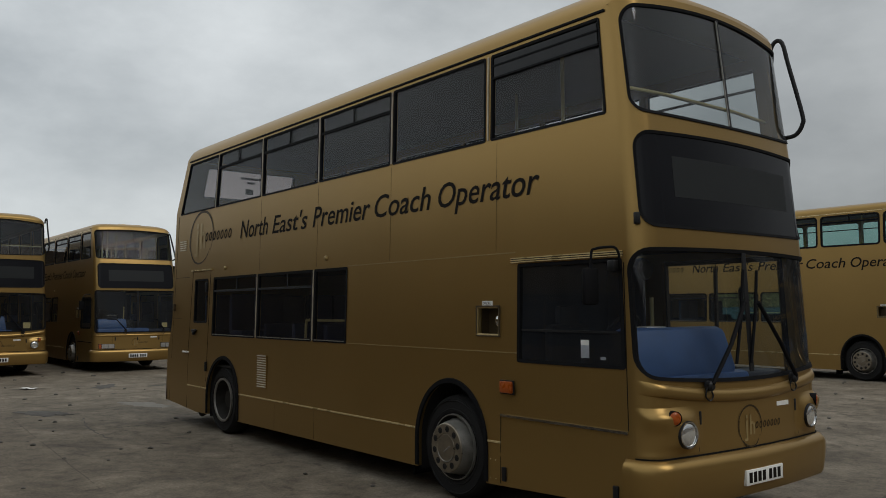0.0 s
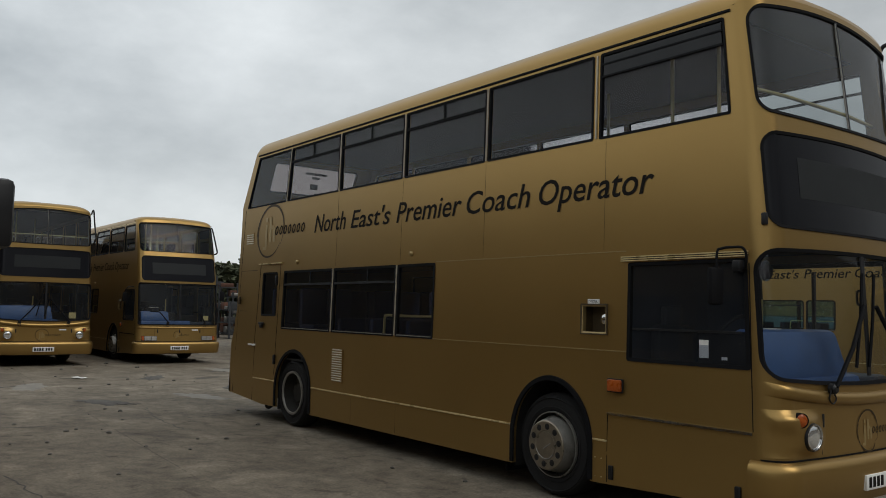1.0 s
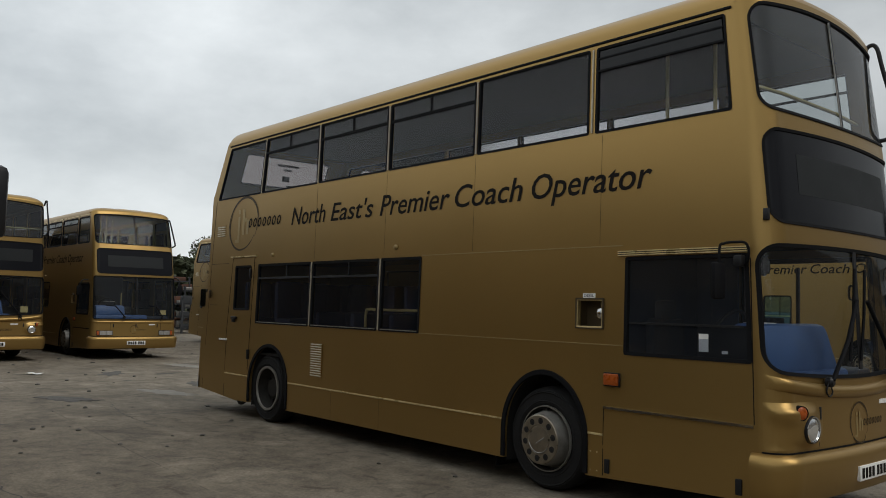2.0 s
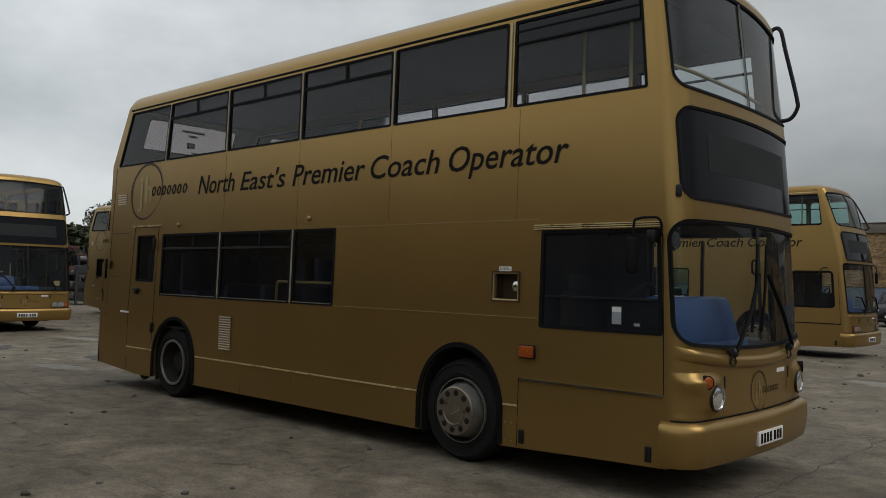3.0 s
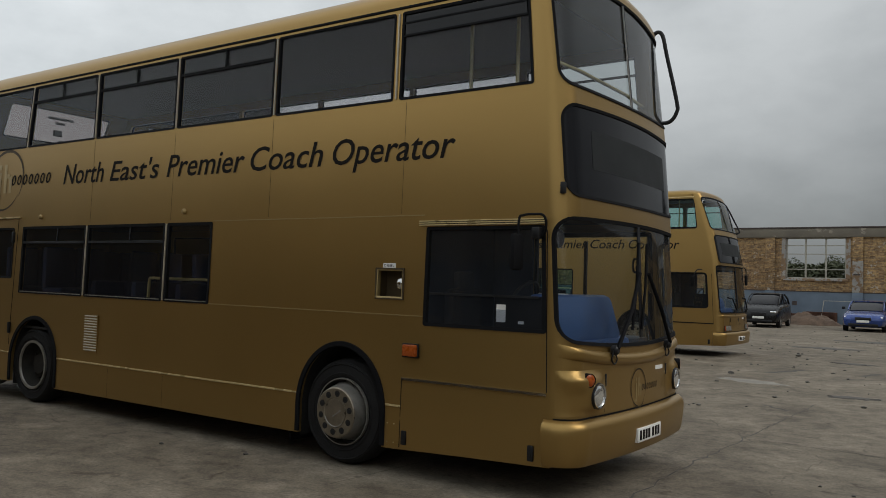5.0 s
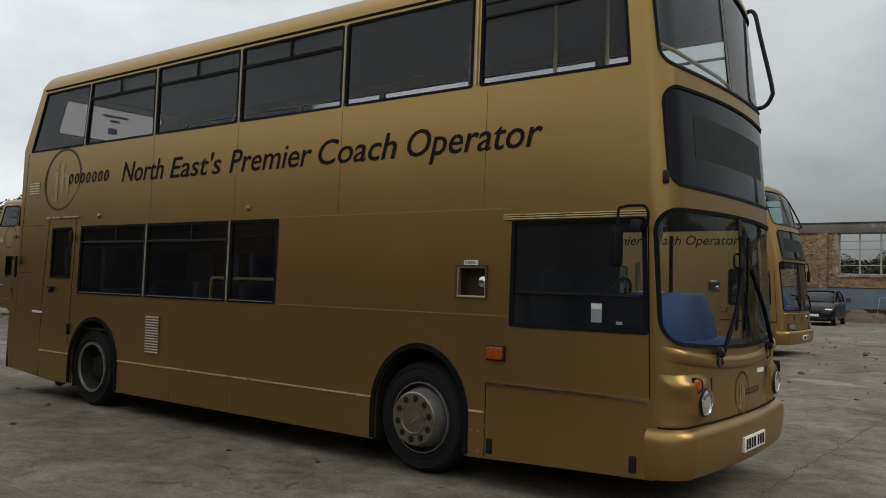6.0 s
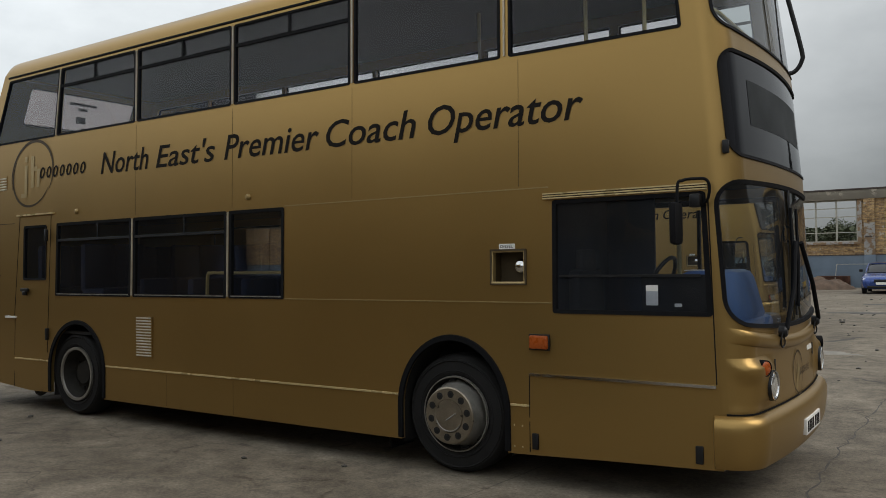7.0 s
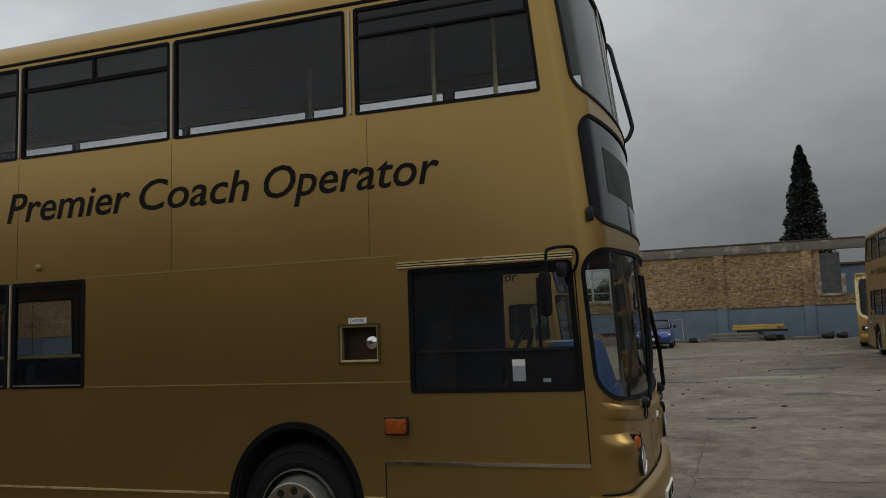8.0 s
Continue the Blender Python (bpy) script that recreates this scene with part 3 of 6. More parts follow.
def build_bus(style, root):
    alx = style == "round lamps"
    table = ALX_PROFILE if alx else PRES_PROFILE
    P = front_of(table)
    front_end = lambda z: profile(z, table) - BULGE - RADIUS

    def off(x, z):
        q = off_side(x, z)
        if x > -1.0:
            # the side's end follows the front's rake
            q.x = -1 + (x + 1) * (front_end(z) + 1) / 0.5
        return q

    def near(x, z):
        q = off(x, z)
        q.y = WIDE - q.y
        return q

    # middle, springing height, half width and rise of each wheel arch
    arches = [(-2.465, 0.52, 0.505, 0.565), (-7.60, 0.52, 0.515, 0.55)]

    def base(x):
        if x < -8.3:
            return 0.215 + 0.105 * (-8.3 - x) / 1.4
        return 0.235 + 0.06 * max(0.0, (x + 1.9) / 1.4)

    low = base
    cols = span(-9.7, -0.5, 0.3) + [c + r * math.sin(k * math.pi / 24) for c, _, r, _h in arches for k in range(-12, 13)]
    gaps = [Hole(c - r, c + r, base, lambda x, c=c, cz=cz, r=r, rise=rise: cz + rise * math.sqrt(max(1 - ((x - c) / r) ** 2, 0))) for c, cz, r, rise in arches]
    G = GLASS if alx else GLASS_TEAL
    r0 = 0.02 if alx else 0.09
    if alx:
        upper = [Hole(a, b, 3.27, 4.055, r0) for a, b in ((-9.49, -8.115), (-8.065, -6.575), (-6.525, -5.055), (-5.005, -3.53), (-3.48, -2.01), (-1.93, -0.595))]
        lower = [Hole(a, b, 1.378, 2.225, 0.015) for a, b in ((-8.045, -6.625), (-6.575, -5.11), (-5.065, -4.33))]
        door_w, cab = Hole(-8.77, -8.265, 1.56, 2.215, 0.03), Hole(-1.565, -0.53, 1.305, 2.135, 0.02)
    else:
        upper = [Hole(a, b, 3.25, 4.02, r0) for a, b in ((-9.50, -8.14), (-8.06, -6.60), (-6.52, -5.05), (-4.97, -3.50), (-3.42, -1.98), (-1.90, -0.78))]
        lower = [Hole(a, b, 1.37, 2.16, 0.08) for a, b in ((-8.10, -6.72), (-6.65, -5.15), (-5.08, -4.30))]
        door_w, cab = Hole(-8.85, -8.36, 1.45, 2.16, 0.06), Hole(-1.58, -0.62, 1.22, 2.12, 0.09)
    filler = Hole(-2.085, -1.80, 1.525, 1.77, 0.0, "recess")
    n_lower = [Hole(a, b, 1.378, 2.225, 0.015) for a, b in ((-8.045, -6.625), (-6.575, -5.11), (-5.065, -3.60), (-3.52, -2.10))]
    n_upper = [Hole(h.s0, h.s1, 3.27, 4.03, h.r) for h in upper]
    entry = Hole(-1.80, -0.535, 0.40, 2.24, 0.03)
    hi = lambda s: TOP
    part("side_wall", sheet(off, cols, low, hi, upper + lower + gaps + [door_w, cab, filler], LEVELS, 0.05, 1), GOLD, root, "gold painted driver's-side panels")
    part("side_wall", sheet(near, cols, low, hi, n_upper + n_lower + gaps + [entry], LEVELS, 0.05, -1), GOLD, root, "gold painted door-side panels")

    # front
    if alx:
        u = lambda s: (s - WIDE / 2) / (WIDE / 2)
        up = Hole(0.07, WIDE - 0.07, lambda s: 3.235 + 0.02 * u(s) ** 2, lambda s: 4.195 - 0.105 * u(s) ** 2, 0.13)
        dest = Hole(0.065, WIDE - 0.065, lambda s: 2.36 + 0.01 * u(s) ** 2, lambda s: 3.115 - 0.02 * u(s) ** 2, 0.13)
        screen = Hole(-0.05, WIDE + 0.05, lambda s: 1.185 + 0.06 * u(s) ** 2, lambda s: 2.22 - 0.02 * u(s) ** 2, 0.17)
    else:
        u = lambda s: (s - WIDE / 2) / (WIDE / 2)
        up = Hole(0.10, WIDE - 0.10, lambda s: 3.23, lambda s: 4.10 - 0.05 * u(s) ** 2, 0.10)
        dest = Hole(0.13, WIDE - 0.13, 2.38, 3.09, 0.10)
        screen = Hole(0.03, WIDE - 0.03, lambda s: 1.11, lambda s: 2.31, 0.07)
    crest = lambda s: TOP + (0.12 if alx else 0.04) * max(0, 1 - u(s) ** 2) ** 0.55
    fcols = front_cols()
    part("front_panel", sheet(P, fcols, lambda s: 0.33, crest, [up, dest, screen], LEVELS, 0.05, 1), GOLD, root, "gold moulded front panel with rounded corners")
    # roof
    bm = bmesh.new()
    nv, nu = 29, 34
    grid = []
    for i in range(nu + 1):
        row = []
        for j in range(nv):
            v = -math.cos(math.pi * j / (nv - 1))
            v = math.copysign(1 - (1 - abs(v)) ** 1.25, v)
            y0 = lean(TOP)
            y = WIDE / 2 + v * (WIDE / 2 - y0)
            lift = crest(skin(y, TOP)) - TOP
            xf, xr = front_x(table, y, TOP + lift), -9.7 + rear_shift(-9.7, TOP)
            t = (1 - math.cos(math.pi * i / nu)) / 2
            x = xr + (xf - xr) * t
            f = min(1, math.sqrt(max(0, 1 - (1 - min((xf - x) / 0.40, 1)) ** 2)), math.sqrt(max(0, 1 - (1 - min((x - xr) / 0.10, 1)) ** 2)))
            dome = (0.255 if alx else 0.16) * math.sqrt(max(0, 1 - abs(v) ** 6))
            ahead = min(max((x + 2.5) / 2.0, 0), 1)
            row.append(bm.verts.new((x, y, TOP + dome * f + lift * (1 - f) * ahead)))
        grid.append(row)
    for i in range(nu):
        for j in range(nv - 1):
            bm.faces.new((grid[i][j], grid[i + 1][j], grid[i + 1][j + 1], grid[i][j + 1]))
    roof = part("roof", bm, GOLD, root, "domed gold roof")
    if not alx:
        part("roof_hatch", boxes(((-1.9, 0.9, 4.27), (-1.2, 1.6, 4.315)), bevel=0.015), GOLD, roof)
    # rear
    back = lambda y, z: Vector((-9.7 + rear_shift(-9.7, z), min(max(y, lean(z)), WIDE - lean(z)), z))
    rear_win = Hole(0.42, WIDE - 0.42, 3.60, 4.075, 0.06)
    part("rear_panel", sheet(back, span(0, WIDE, 0.25), lambda s: 0.31, hi, [rear_win], LEVELS, 0.05, -1), GOLD, root)
    rw = part("rear_window", gasket(back, rear_win, 0.02, -1, 0.006, 0.03, 8), RUBBER, root)
    part("pane", pane(back, rear_win, 0.015, LEVELS, -1, 0.012, 6), GLASS_REAR if alx else GLASS_BLACK, rw).visible_shadow = False
    for y0, y1, z0, z1 in ((1.05, 1.45, 3.95, 3.985), (1.17, 1.31, 3.88, 3.915), (1.14, 1.27, 3.70, 3.79), (1.22, 1.55, 3.61, 3.64)):
        part("exit_fitting", boxes(((-9.40, y0, z0), (-9.36, y1, z1)), bevel=0.006), BLACK, rw)
    # gutter and rails
    part("gutter", strip(off, [(x, 4.098 if alx else 4.07) for x in span(-9.55, -0.52, 0.4)], 0.011, 0.014), RUBBER if alx else GOLD_LINE, root, "dark rain gutter above the upper windows")
    if alx:
        for z, a, b in ((2.24, -4.32, -1.6), (1.378, -4.32, -1.575)):
            part("panel_seam", strip(off, [(a, z), (b, z)], 0.0045, 0.004), STROKE, root)
        dp = part("drip_rail", strip(off, [(x, 2.170) for x in span(-1.64, -0.515, 0.2)], 0.023, 0.012), LOGO, root, "pale ribbed drip rail")
        for z in (2.153, 2.170, 2.187):
            part("rail_rib", strip(off, [(x, z) for x in span(-1.64, -0.515, 0.2)], 0.0055, 0.022), GOLD_LINE, dp)
        part("drip_rail", strip(off, [(-8.905, 2.351), (-8.10, 2.351)], 0.011, 0.03), GOLD_LINE, root, "short pale drip rail over the emergency door")
        # faint seams: hairline dark strips paint the shadow line where panels meet
        for x, z0, z1 in ((-5.0, 0.25, 0.57), (-6.0, 0.25, 0.57), (-1.85, 2.26, 3.24), (-3.505, 2.26, 3.24), (-5.03, 2.26, 3.24), (-6.55, 2.26, 3.24)):
            part("panel_seam", strip(off, [(x, z0), (x, z1)], 0.0015, 0.0015), LOGO, root)
    for a, b in ((-7.05, -3.0), (-1.93, -1.77), (-8.84, -8.13)):
        part("skirt_trim", strip(off, [(a, 0.604), (b, 0.604)], 0.009, 0.010), GOLD_LINE, root, "pale gold rubbing strip")
    part("panel_edge", strip(off, [(x, 0.840) for x in span(-1.768, -0.52, 0.2)], 0.013, 0.012), CHROME if alx else RUBBER, root, "worn bright edge trim over the locker flap")
    for x, z0, z1 in ((-1.768, 0.26, 0.83), (-0.515, 0.31, 2.1), (-8.855, 0.26, 1.10), (-8.87, 1.10, 2.33), (-8.175, 0.70, 2.33), (-9.56, 0.33, 3.25)):
        part("panel_seam", strip(off, [(x, z0), (x, z1)], 0.004, 0.003), RUBBER, root)
    part("panel_seam", strip(off, [(-9.6, 2.26), (-9.0, 2.26)], 0.004, 0.003), LOGO, root)
    part("panel_seam", strip(off, [(-9.6, 1.62), (-9.3, 1.62)], 0.004, 0.003), LOGO, root)
    for x, z in ((-1.72, 0.345), (-0.50, 0.385)):
        part("flap_latch", boxes(((x - 0.026, -0.016, z - 0.06), (x + 0.026, 0.01, z + 0.06)), bevel=0.008), BLACK, root, "black recessed flap latch")
    for x in (-1.9, -1.83):
        for z in (0.29, 0.45):
            part("rivet", lathe([(0.007, 0.0), (0.006, -0.006), (0.0, -0.007)], 8, None, (x, 0.001, z)), GOLD_LINE, root)
    # emergency door furniture
    hd = bmesh.new()
    box(hd, (-8.755, -0.018, 1.42), (-8.595, 0.012, 1.46), 0.01)
    box(hd, (-8.695, -0.03, 1.375), (-8.635, 0.012, 1.425), 0.01)
    part("door_handle", hd, BLACK, root, "black emergency door handle")
    for z in (2.09, 0.92):
        part("hinge", boxes(((-8.215, -0.022, z - 0.07), (-8.175, 0.014, z + 0.07)), bevel=0.008), BLACK, root)
    part("flap_lock", boxes(((-9.12, -0.008, 1.09), (-8.88, 0.012, 1.118)), bevel=0.003), WHITE, root)
    part("marker_lamp", boxes(((-9.55, -0.008, 1.73), (-9.49, 0.018, 1.85)), bevel=0.01), LOGO, root, "small dark brown marker lamp")
    part("tow_hook", tube(smooth_path([(-8.56, 0.08, 0.28), (-8.52, 0.06, 0.21), (-8.44, 0.06, 0.19), (-8.36, 0.08, 0.23)]), 0.025), UNDER, root, "black exhaust stub under the skirt")
    # vents
    vt = part("side_vent", boxes(((-6.495, -0.002, 0.725), (-6.235, 0.01, 1.165))), GOLD, root, "louvred vent")
    for k in range(14):
        z = 0.75 + k * 0.0305
        part("slat", boxes(((-6.487, -0.012, z), (-6.243, 0.004, z + 0.013)), bevel=0.003), SLAT, vt)
    vt = part("side_vent", boxes(((-9.42, lean(2.75) - 0.002, 2.675), (-9.15, lean(2.75) + 0.01, 2.865))), GOLD, root, "small louvred vent")
    for k in range(5):
        for a in (-9.41, -9.275):
            z = 2.69 + k * 0.034
            part("slat", boxes(((a, lean(2.75) - 0.012, z), (a + 0.115, lean(2.75) + 0.004, z + 0.016)), bevel=0.003), SLAT, vt)
    # side lamps
    for x in (-4.80, -7.635):
        part("side_lamp", lathe([(0.030, 0.0), (0.030, -0.012), (0.018, -0.03), (0.0, -0.034)], 14, at=(x, lean(2.35), 2.35)), STROKE, root, "small round dull side lamp")
    am = part("side_indicator", boxes(((-1.75, -0.030, 1.035), (-1.60, 0.006, 1.135)), bevel=0.012), AMBER, root, "square amber side indicator")
    part("lamp_base", boxes(((-1.76, -0.010, 1.025), (-1.59, 0.006, 1.145)), bevel=0.004), BLACK, am)
    # fuel filler
    bm = bmesh.new()
    for lo, hi_ in (((-2.095, 0.16, 1.505), (-1.79, 0.17, 1.785)), ((-2.10, 0.012, 1.51), (-2.085, 0.165, 1.78)), ((-1.80, 0.012, 1.51), (-1.785, 0.165, 1.78)), ((-2.095, 0.012, 1.51), (-1.79, 0.165, 1.525)), ((-2.095, 0.012, 1.77), (-1.79, 0.165, 1.785))):
        box(bm, lo, hi_)
    fr = part("filler_recess", bm, FILLER, root, "open fuel filler recess")
    part("filler_frame", gasket(off, filler, 0.010, 1, 0.012), STROKE, fr)
    part("filler_cap", lathe([(0.058, 0.16), (0.058, 0.10), (0.045, 0.075), (0.02, 0.062), (0.0, 0.06)], 18, at=(-1.87, 0, 1.65)), CHROME, fr, "bright filler cap")
    lb = part("filler_label", boxes(((-2.02, lean(1.79) - 0.008, 1.785), (-1.885, lean(1.79) + 0.004, 1.825))), WHITE, fr)
    lettering("filler_lettering", "DIESEL", lambda a, b: Vector((-2.008 + a, lean(1.79) - 0.0095, 1.795 + b)), 0.021, 0.11, 0, INK, lb, "small black lettering")

    # window frames and glass
    def window(PP, h, out, w, frame_mat, glass, name="window", label="", sink=0.012):
        win = part(name, gasket(PP, h, w, out, 0.007, 0.03, 6), frame_mat, root, label)
        part("pane", pane(PP, h, w * 0.7, LEVELS, out, sink, 6), glass, win).visible_shadow = False
        return win

    if alx:
        for x, z0, z1 in ((-8.09, 3.28, 4.05), (-6.55, 3.28, 4.05), (-5.03, 3.28, 4.05), (-3.505, 3.28, 4.05), (-1.97, 3.28, 4.05), (-6.60, 1.39, 2.22), (-5.0875, 1.39, 2.22)):
            part("pillar_trim", strip(off, [(x, z) for z in span(z0, z1, 0.2)], 0.009, 0.011), TRIM, root, "pale beige trim between two windows")

    bar_z = 3.85
    for k, h in enumerate(upper):
        win = window(off, h, 1, 0.019 if alx else 0.04, RUBBER, G, label="dark tinted upper-deck window in a black frame" if alx else "rounded upper-deck window in black rubber")
        a, b = h.s0 + 0.02, h.s1 - 0.02
        if (alx and k in (1, 2, 3)) or (not alx and k in (1, 3, 4)):
            bars = strip(off, [(x, bar_z) for x in span(a, b, 0.5)], 0.020, 0.004)
            part("hopper_bar", bars, RUBBER, win)
            part("hopper_bar", strip(off, [((a + b) / 2, bar_z), ((a + b) / 2, 4.03)], 0.014, 0.004), RUBBER, win)
        if alx and k == 5:
            part("hopper_vent", pane(off, h, 0.034, (), 1, -0.002, 6, lo=3.84), BLACK, win, "black opening vent across the top")
            part("hopper_bar", strip(off, [(x, 3.955) for x in span(a, b, 0.4)], 0.010, 0.008), RUBBER, win)
            part("hopper_bar", strip(off, [(x, 3.84) for x in span(a, b, 0.4)], 0.012, 0.008), RUBBER, win)
    for k, h in enumerate(n_upper):
        win = window(near, h, -1, 0.018, RUBBER, G)
        part("hopper_bar", strip(near, [(h.s0 + 0.02, 3.85), (h.s1 - 0.02, 3.85)], 0.014, 0.004, -1), RUBBER, win)
    for k, h in enumerate(lower):
        win = window(off, h, 1, 0.03, RUBBER, G, label="lower-deck window in a black frame")
        if k < 2:
            part("hopper_bar", strip(off, [(h.s0 + 0.02, 2.025), (h.s1 - 0.02, 2.025)], 0.016, 0.005), BLACK, win)
            part("hopper_bar", strip(off, [((h.s0 + h.s1) / 2 + 0.1, 2.03), ((h.s0 + h.s1) / 2 + 0.1, 2.21)], 0.010, 0.005), BLACK, win)
        part("sill_trim", strip(off, [(h.s0 + 0.03, h.zb(0) + 0.018), (h.s1 - 0.03, h.zb(0) + 0.018)], 0.006, 0.010), STEEL, win)
    for h in n_lower:
        window(near, h, -1, 0.03, RUBBER, G)
    window(off, door_w, 1, 0.025, RUBBER, G, "emergency_door_window", "small window in the emergency door")
    cw = window(off, cab, 1, 0.026 if alx else 0.045, RUBBER, GLASS_CLEAR if not alx else GLASS_CAB, "cab_window", "driver's cab window in a broad black frame")
    if alx:
        part("slide_rail", strip(off, [(cab.s0 + 0.05, 1.575), (cab.s1 - 0.05, 1.575)], 0.010, 0.003), BLACK, cw)
        part("paper_notice", boxes(((-0.86, 0.034, 1.37), (-0.775, 0.036, 1.51))), WHITE, cw)
        part("sticker", boxes(((-0.66, 0.034, 1.362), (-0.61, 0.036, 1.385))), WHITE, cw)
    # folding entrance doors
    dr = part("entrance_door", gasket(near, entry, 0.05, -1, 0.006, 0.04, 6), BLACK, root, "black-framed folding entrance doors")
    part("door_bar", boxes(((-1.205, WIDE - 0.05, 0.45), (-1.175, WIDE - 0.02, 2.15))), BLACK, dr)
    part("pane", pane(near, entry, 0.04, (), -1, 0.02, 4), GLASS_CLEAR, dr).visible_shadow = False

    # front glass
    w = 0.019
    top = part("upper_windscreen", gasket(P, up, w, 1, 0.010, 0.02, 26), RUBBER, root, "curved upper windscreen in black rubber")
    part("pane", pane(P, up, w * 0.7, LEVELS, 1, 0.008, 26), GLASS_UPPER if alx else GLASS_TEAL, top).visible_shadow = False
    part("divider", strip(P, [(WIDE / 2, z) for z in span(up.zb(1.2) + 0.01, up.zt(1.2) - 0.01, 0.1)], 0.013, 0.008), BLACK, top)
    if alx:
        part("divider_trim", strip(P, [(WIDE / 2 - 0.018, z) for z in span(up.zb(1.2) + 0.02, up.zt(1.2) - 0.02, 0.1)], 0.005, 0.009), STEEL, top)
    dst = part("destination_window", gasket(P, dest, w, 1, 0.010, 0.02, 26), RUBBER, root, "black destination display window")
    part("pane", pane(P, dest, w * 0.7, LEVELS, 1, 0.004, 26), GLASS_BLACK, dst)
    d0 = (0.42, 2.05, 2.605, 2.925) if alx else (0.42, 2.0, 2.58, 2.90)
    part("display", pane(P, Hole(d0[0], d0[1], d0[2], d0[3], 0.01), 0.0, LEVELS, 1, 0.002, 12), DISPLAY, dst, "blank grey display panel")
    scr = part("windscreen", gasket(P, screen, 0.024, 1, 0.012, 0.025, 26), RUBBER, root, "curved lower windscreen in black rubber")
    part("pane", pane(P, screen, 0.025, LEVELS, 1, 0.008, 26), GLASS_CLEAR, scr).visible_shadow = False
    part("divider", strip(P, [(WIDE / 2, z) for z in span(1.25, screen.zt(1.2) - 0.01, 0.1)], 0.030, 0.008), BLACK, scr)
    part("grab_handle", tube(smooth_path([(-0.165, 1.245, 1.92), (-0.185, 1.20, 1.915), (-0.185, 1.20, 1.82), (-0.165, 1.245, 1.81)], 4), 0.010, 8), BLACK, scr) if alx else None
    # wipers
    for y, tip in ((0.60, 1.10), (1.80, 1.30)) if alx else ((0.85, 0.35), (1.95, 1.55)):
        base_p = P(y, 1.17) + Vector((0.03, 0, 0))
        elbow = P((y + tip) / 2, 1.48) + Vector((0.075, 0, 0))
        end = P(tip, 1.80 if alx else 1.5) + Vector((0.05, 0, 0))
        wp = part("wiper", tube([base_p, base_p + Vector((0.04, 0, 0.02)), elbow, end], 0.017, 8), RUBBER, root, "black windscreen wiper")
        bl0, bl1 = P(tip - 0.12, 1.32) + Vector((0.02, 0, 0)), P(tip + 0.06, 2.06) + Vector((0.02, 0, 0))
        if alx:
            part("blade", tube([bl0, (bl0 + bl1) / 2 + Vector((0.01, 0, 0)), bl1], 0.013, 6), RUBBER, wp)
        part("pivot", lathe([(0.04, -0.01), (0.04, 0.03), (0.025, 0.045), (0.0, 0.045)], 12, at=base_p, axis="x"), BLACK, wp)
        part("washer_hose", tube(smooth_path([base_p, base_p + Vector((0.02, 0.03, -0.07)), base_p + Vector((0.01, 0.0, -0.11)), base_p + Vector((0.01, -0.05, -0.07)), base_p + Vector((0.02, -0.04, 0.0))], 4), 0.006, 6), BLACK, wp)
    # brow and bumper
    brow = bmesh.new()
    rows = []
    ys = sorted(front_cols())
    for y in ys:
        uu = (y - WIDE / 2) / (WIDE / 2)
        zc = (1.075 + 0.10 * uu * uu) if alx else 1.03
        amp = (0.038 if alx else 0.012) * min(1, max(0, 1.12 - abs(uu) ** 6))
        row = []
        for k in range(9):
            a = math.pi * k / 8
            z = zc + (0.05 if alx else 0.03) * math.cos(a)
            row.append(brow.verts.new(P(y, z) + normal_of(P, min(max(y, -0.08), WIDE + 0.08), z) * (amp * math.sin(a) ** 1.3 + 0.001)))
        rows.append(row)
    for a, b in zip(rows, rows[1:]):
        for k in range(8):
            brow.faces.new((a[k], b[k], b[k + 1], a[k + 1]))
    part("brow_moulding", brow, GOLD, root, "curved moulded ridge below the windscreen", 60)
    bump = bmesh.new()
    rows = []
    sec = [(0.310, 0.0), (0.315, 0.035), (0.35, 0.052), (0.45, 0.066), (0.54, 0.074), (0.59, 0.073), (0.625, 0.060), (0.648, 0.036), (0.658, 0.0)]
    if not alx:
        sec = [(z * 0.96, o * 0.9) for z, o in sec]
    path = [Vector((x, 0.0, 0)) for x in (-0.40, -0.385)] + [P(y, 0.5) for y in ys if -0.10 < y < WIDE + 0.10] + [Vector((x, WIDE, 0)) for x in (-0.385, -0.40)]
    for k, q in enumerate(path):
        a, b = path[max(k - 1, 0)], path[min(k + 1, len(path) - 1)]
        d = (b - a)
        no = Vector((d.y, -d.x, 0)).normalized()
        f = 0.45 if k in (0, len(path) - 1) else 1.0
        rows.append([bump.verts.new(Vector((q.x, q.y, z)) + no * (o * f)) for z, o in sec])
    for a, b in zip(rows, rows[1:]):
        for k in range(len(sec) - 1):
            bump.faces.new((a[k], b[k], b[k + 1], a[k + 1]))
    bump.faces.new(rows[0])
    bump.faces.new(rows[-1][::-1])
    bp = part("bumper", bump, GOLD, root, "deep gold wrap-round bumper", 50)
    PB = lambda y, z: P(y, z) + Vector((0.070, 0, 0))
    plate(PB, WIDE / 2 - 0.02, 0.455, bp)
    gap = strip(P, [(y, 0.664 if alx else 0.638) for y in ys if -0.09 < y < WIDE + 0.09], 0.006, 0.004)
    part("bumper_gap", gap, RUBBER, root)
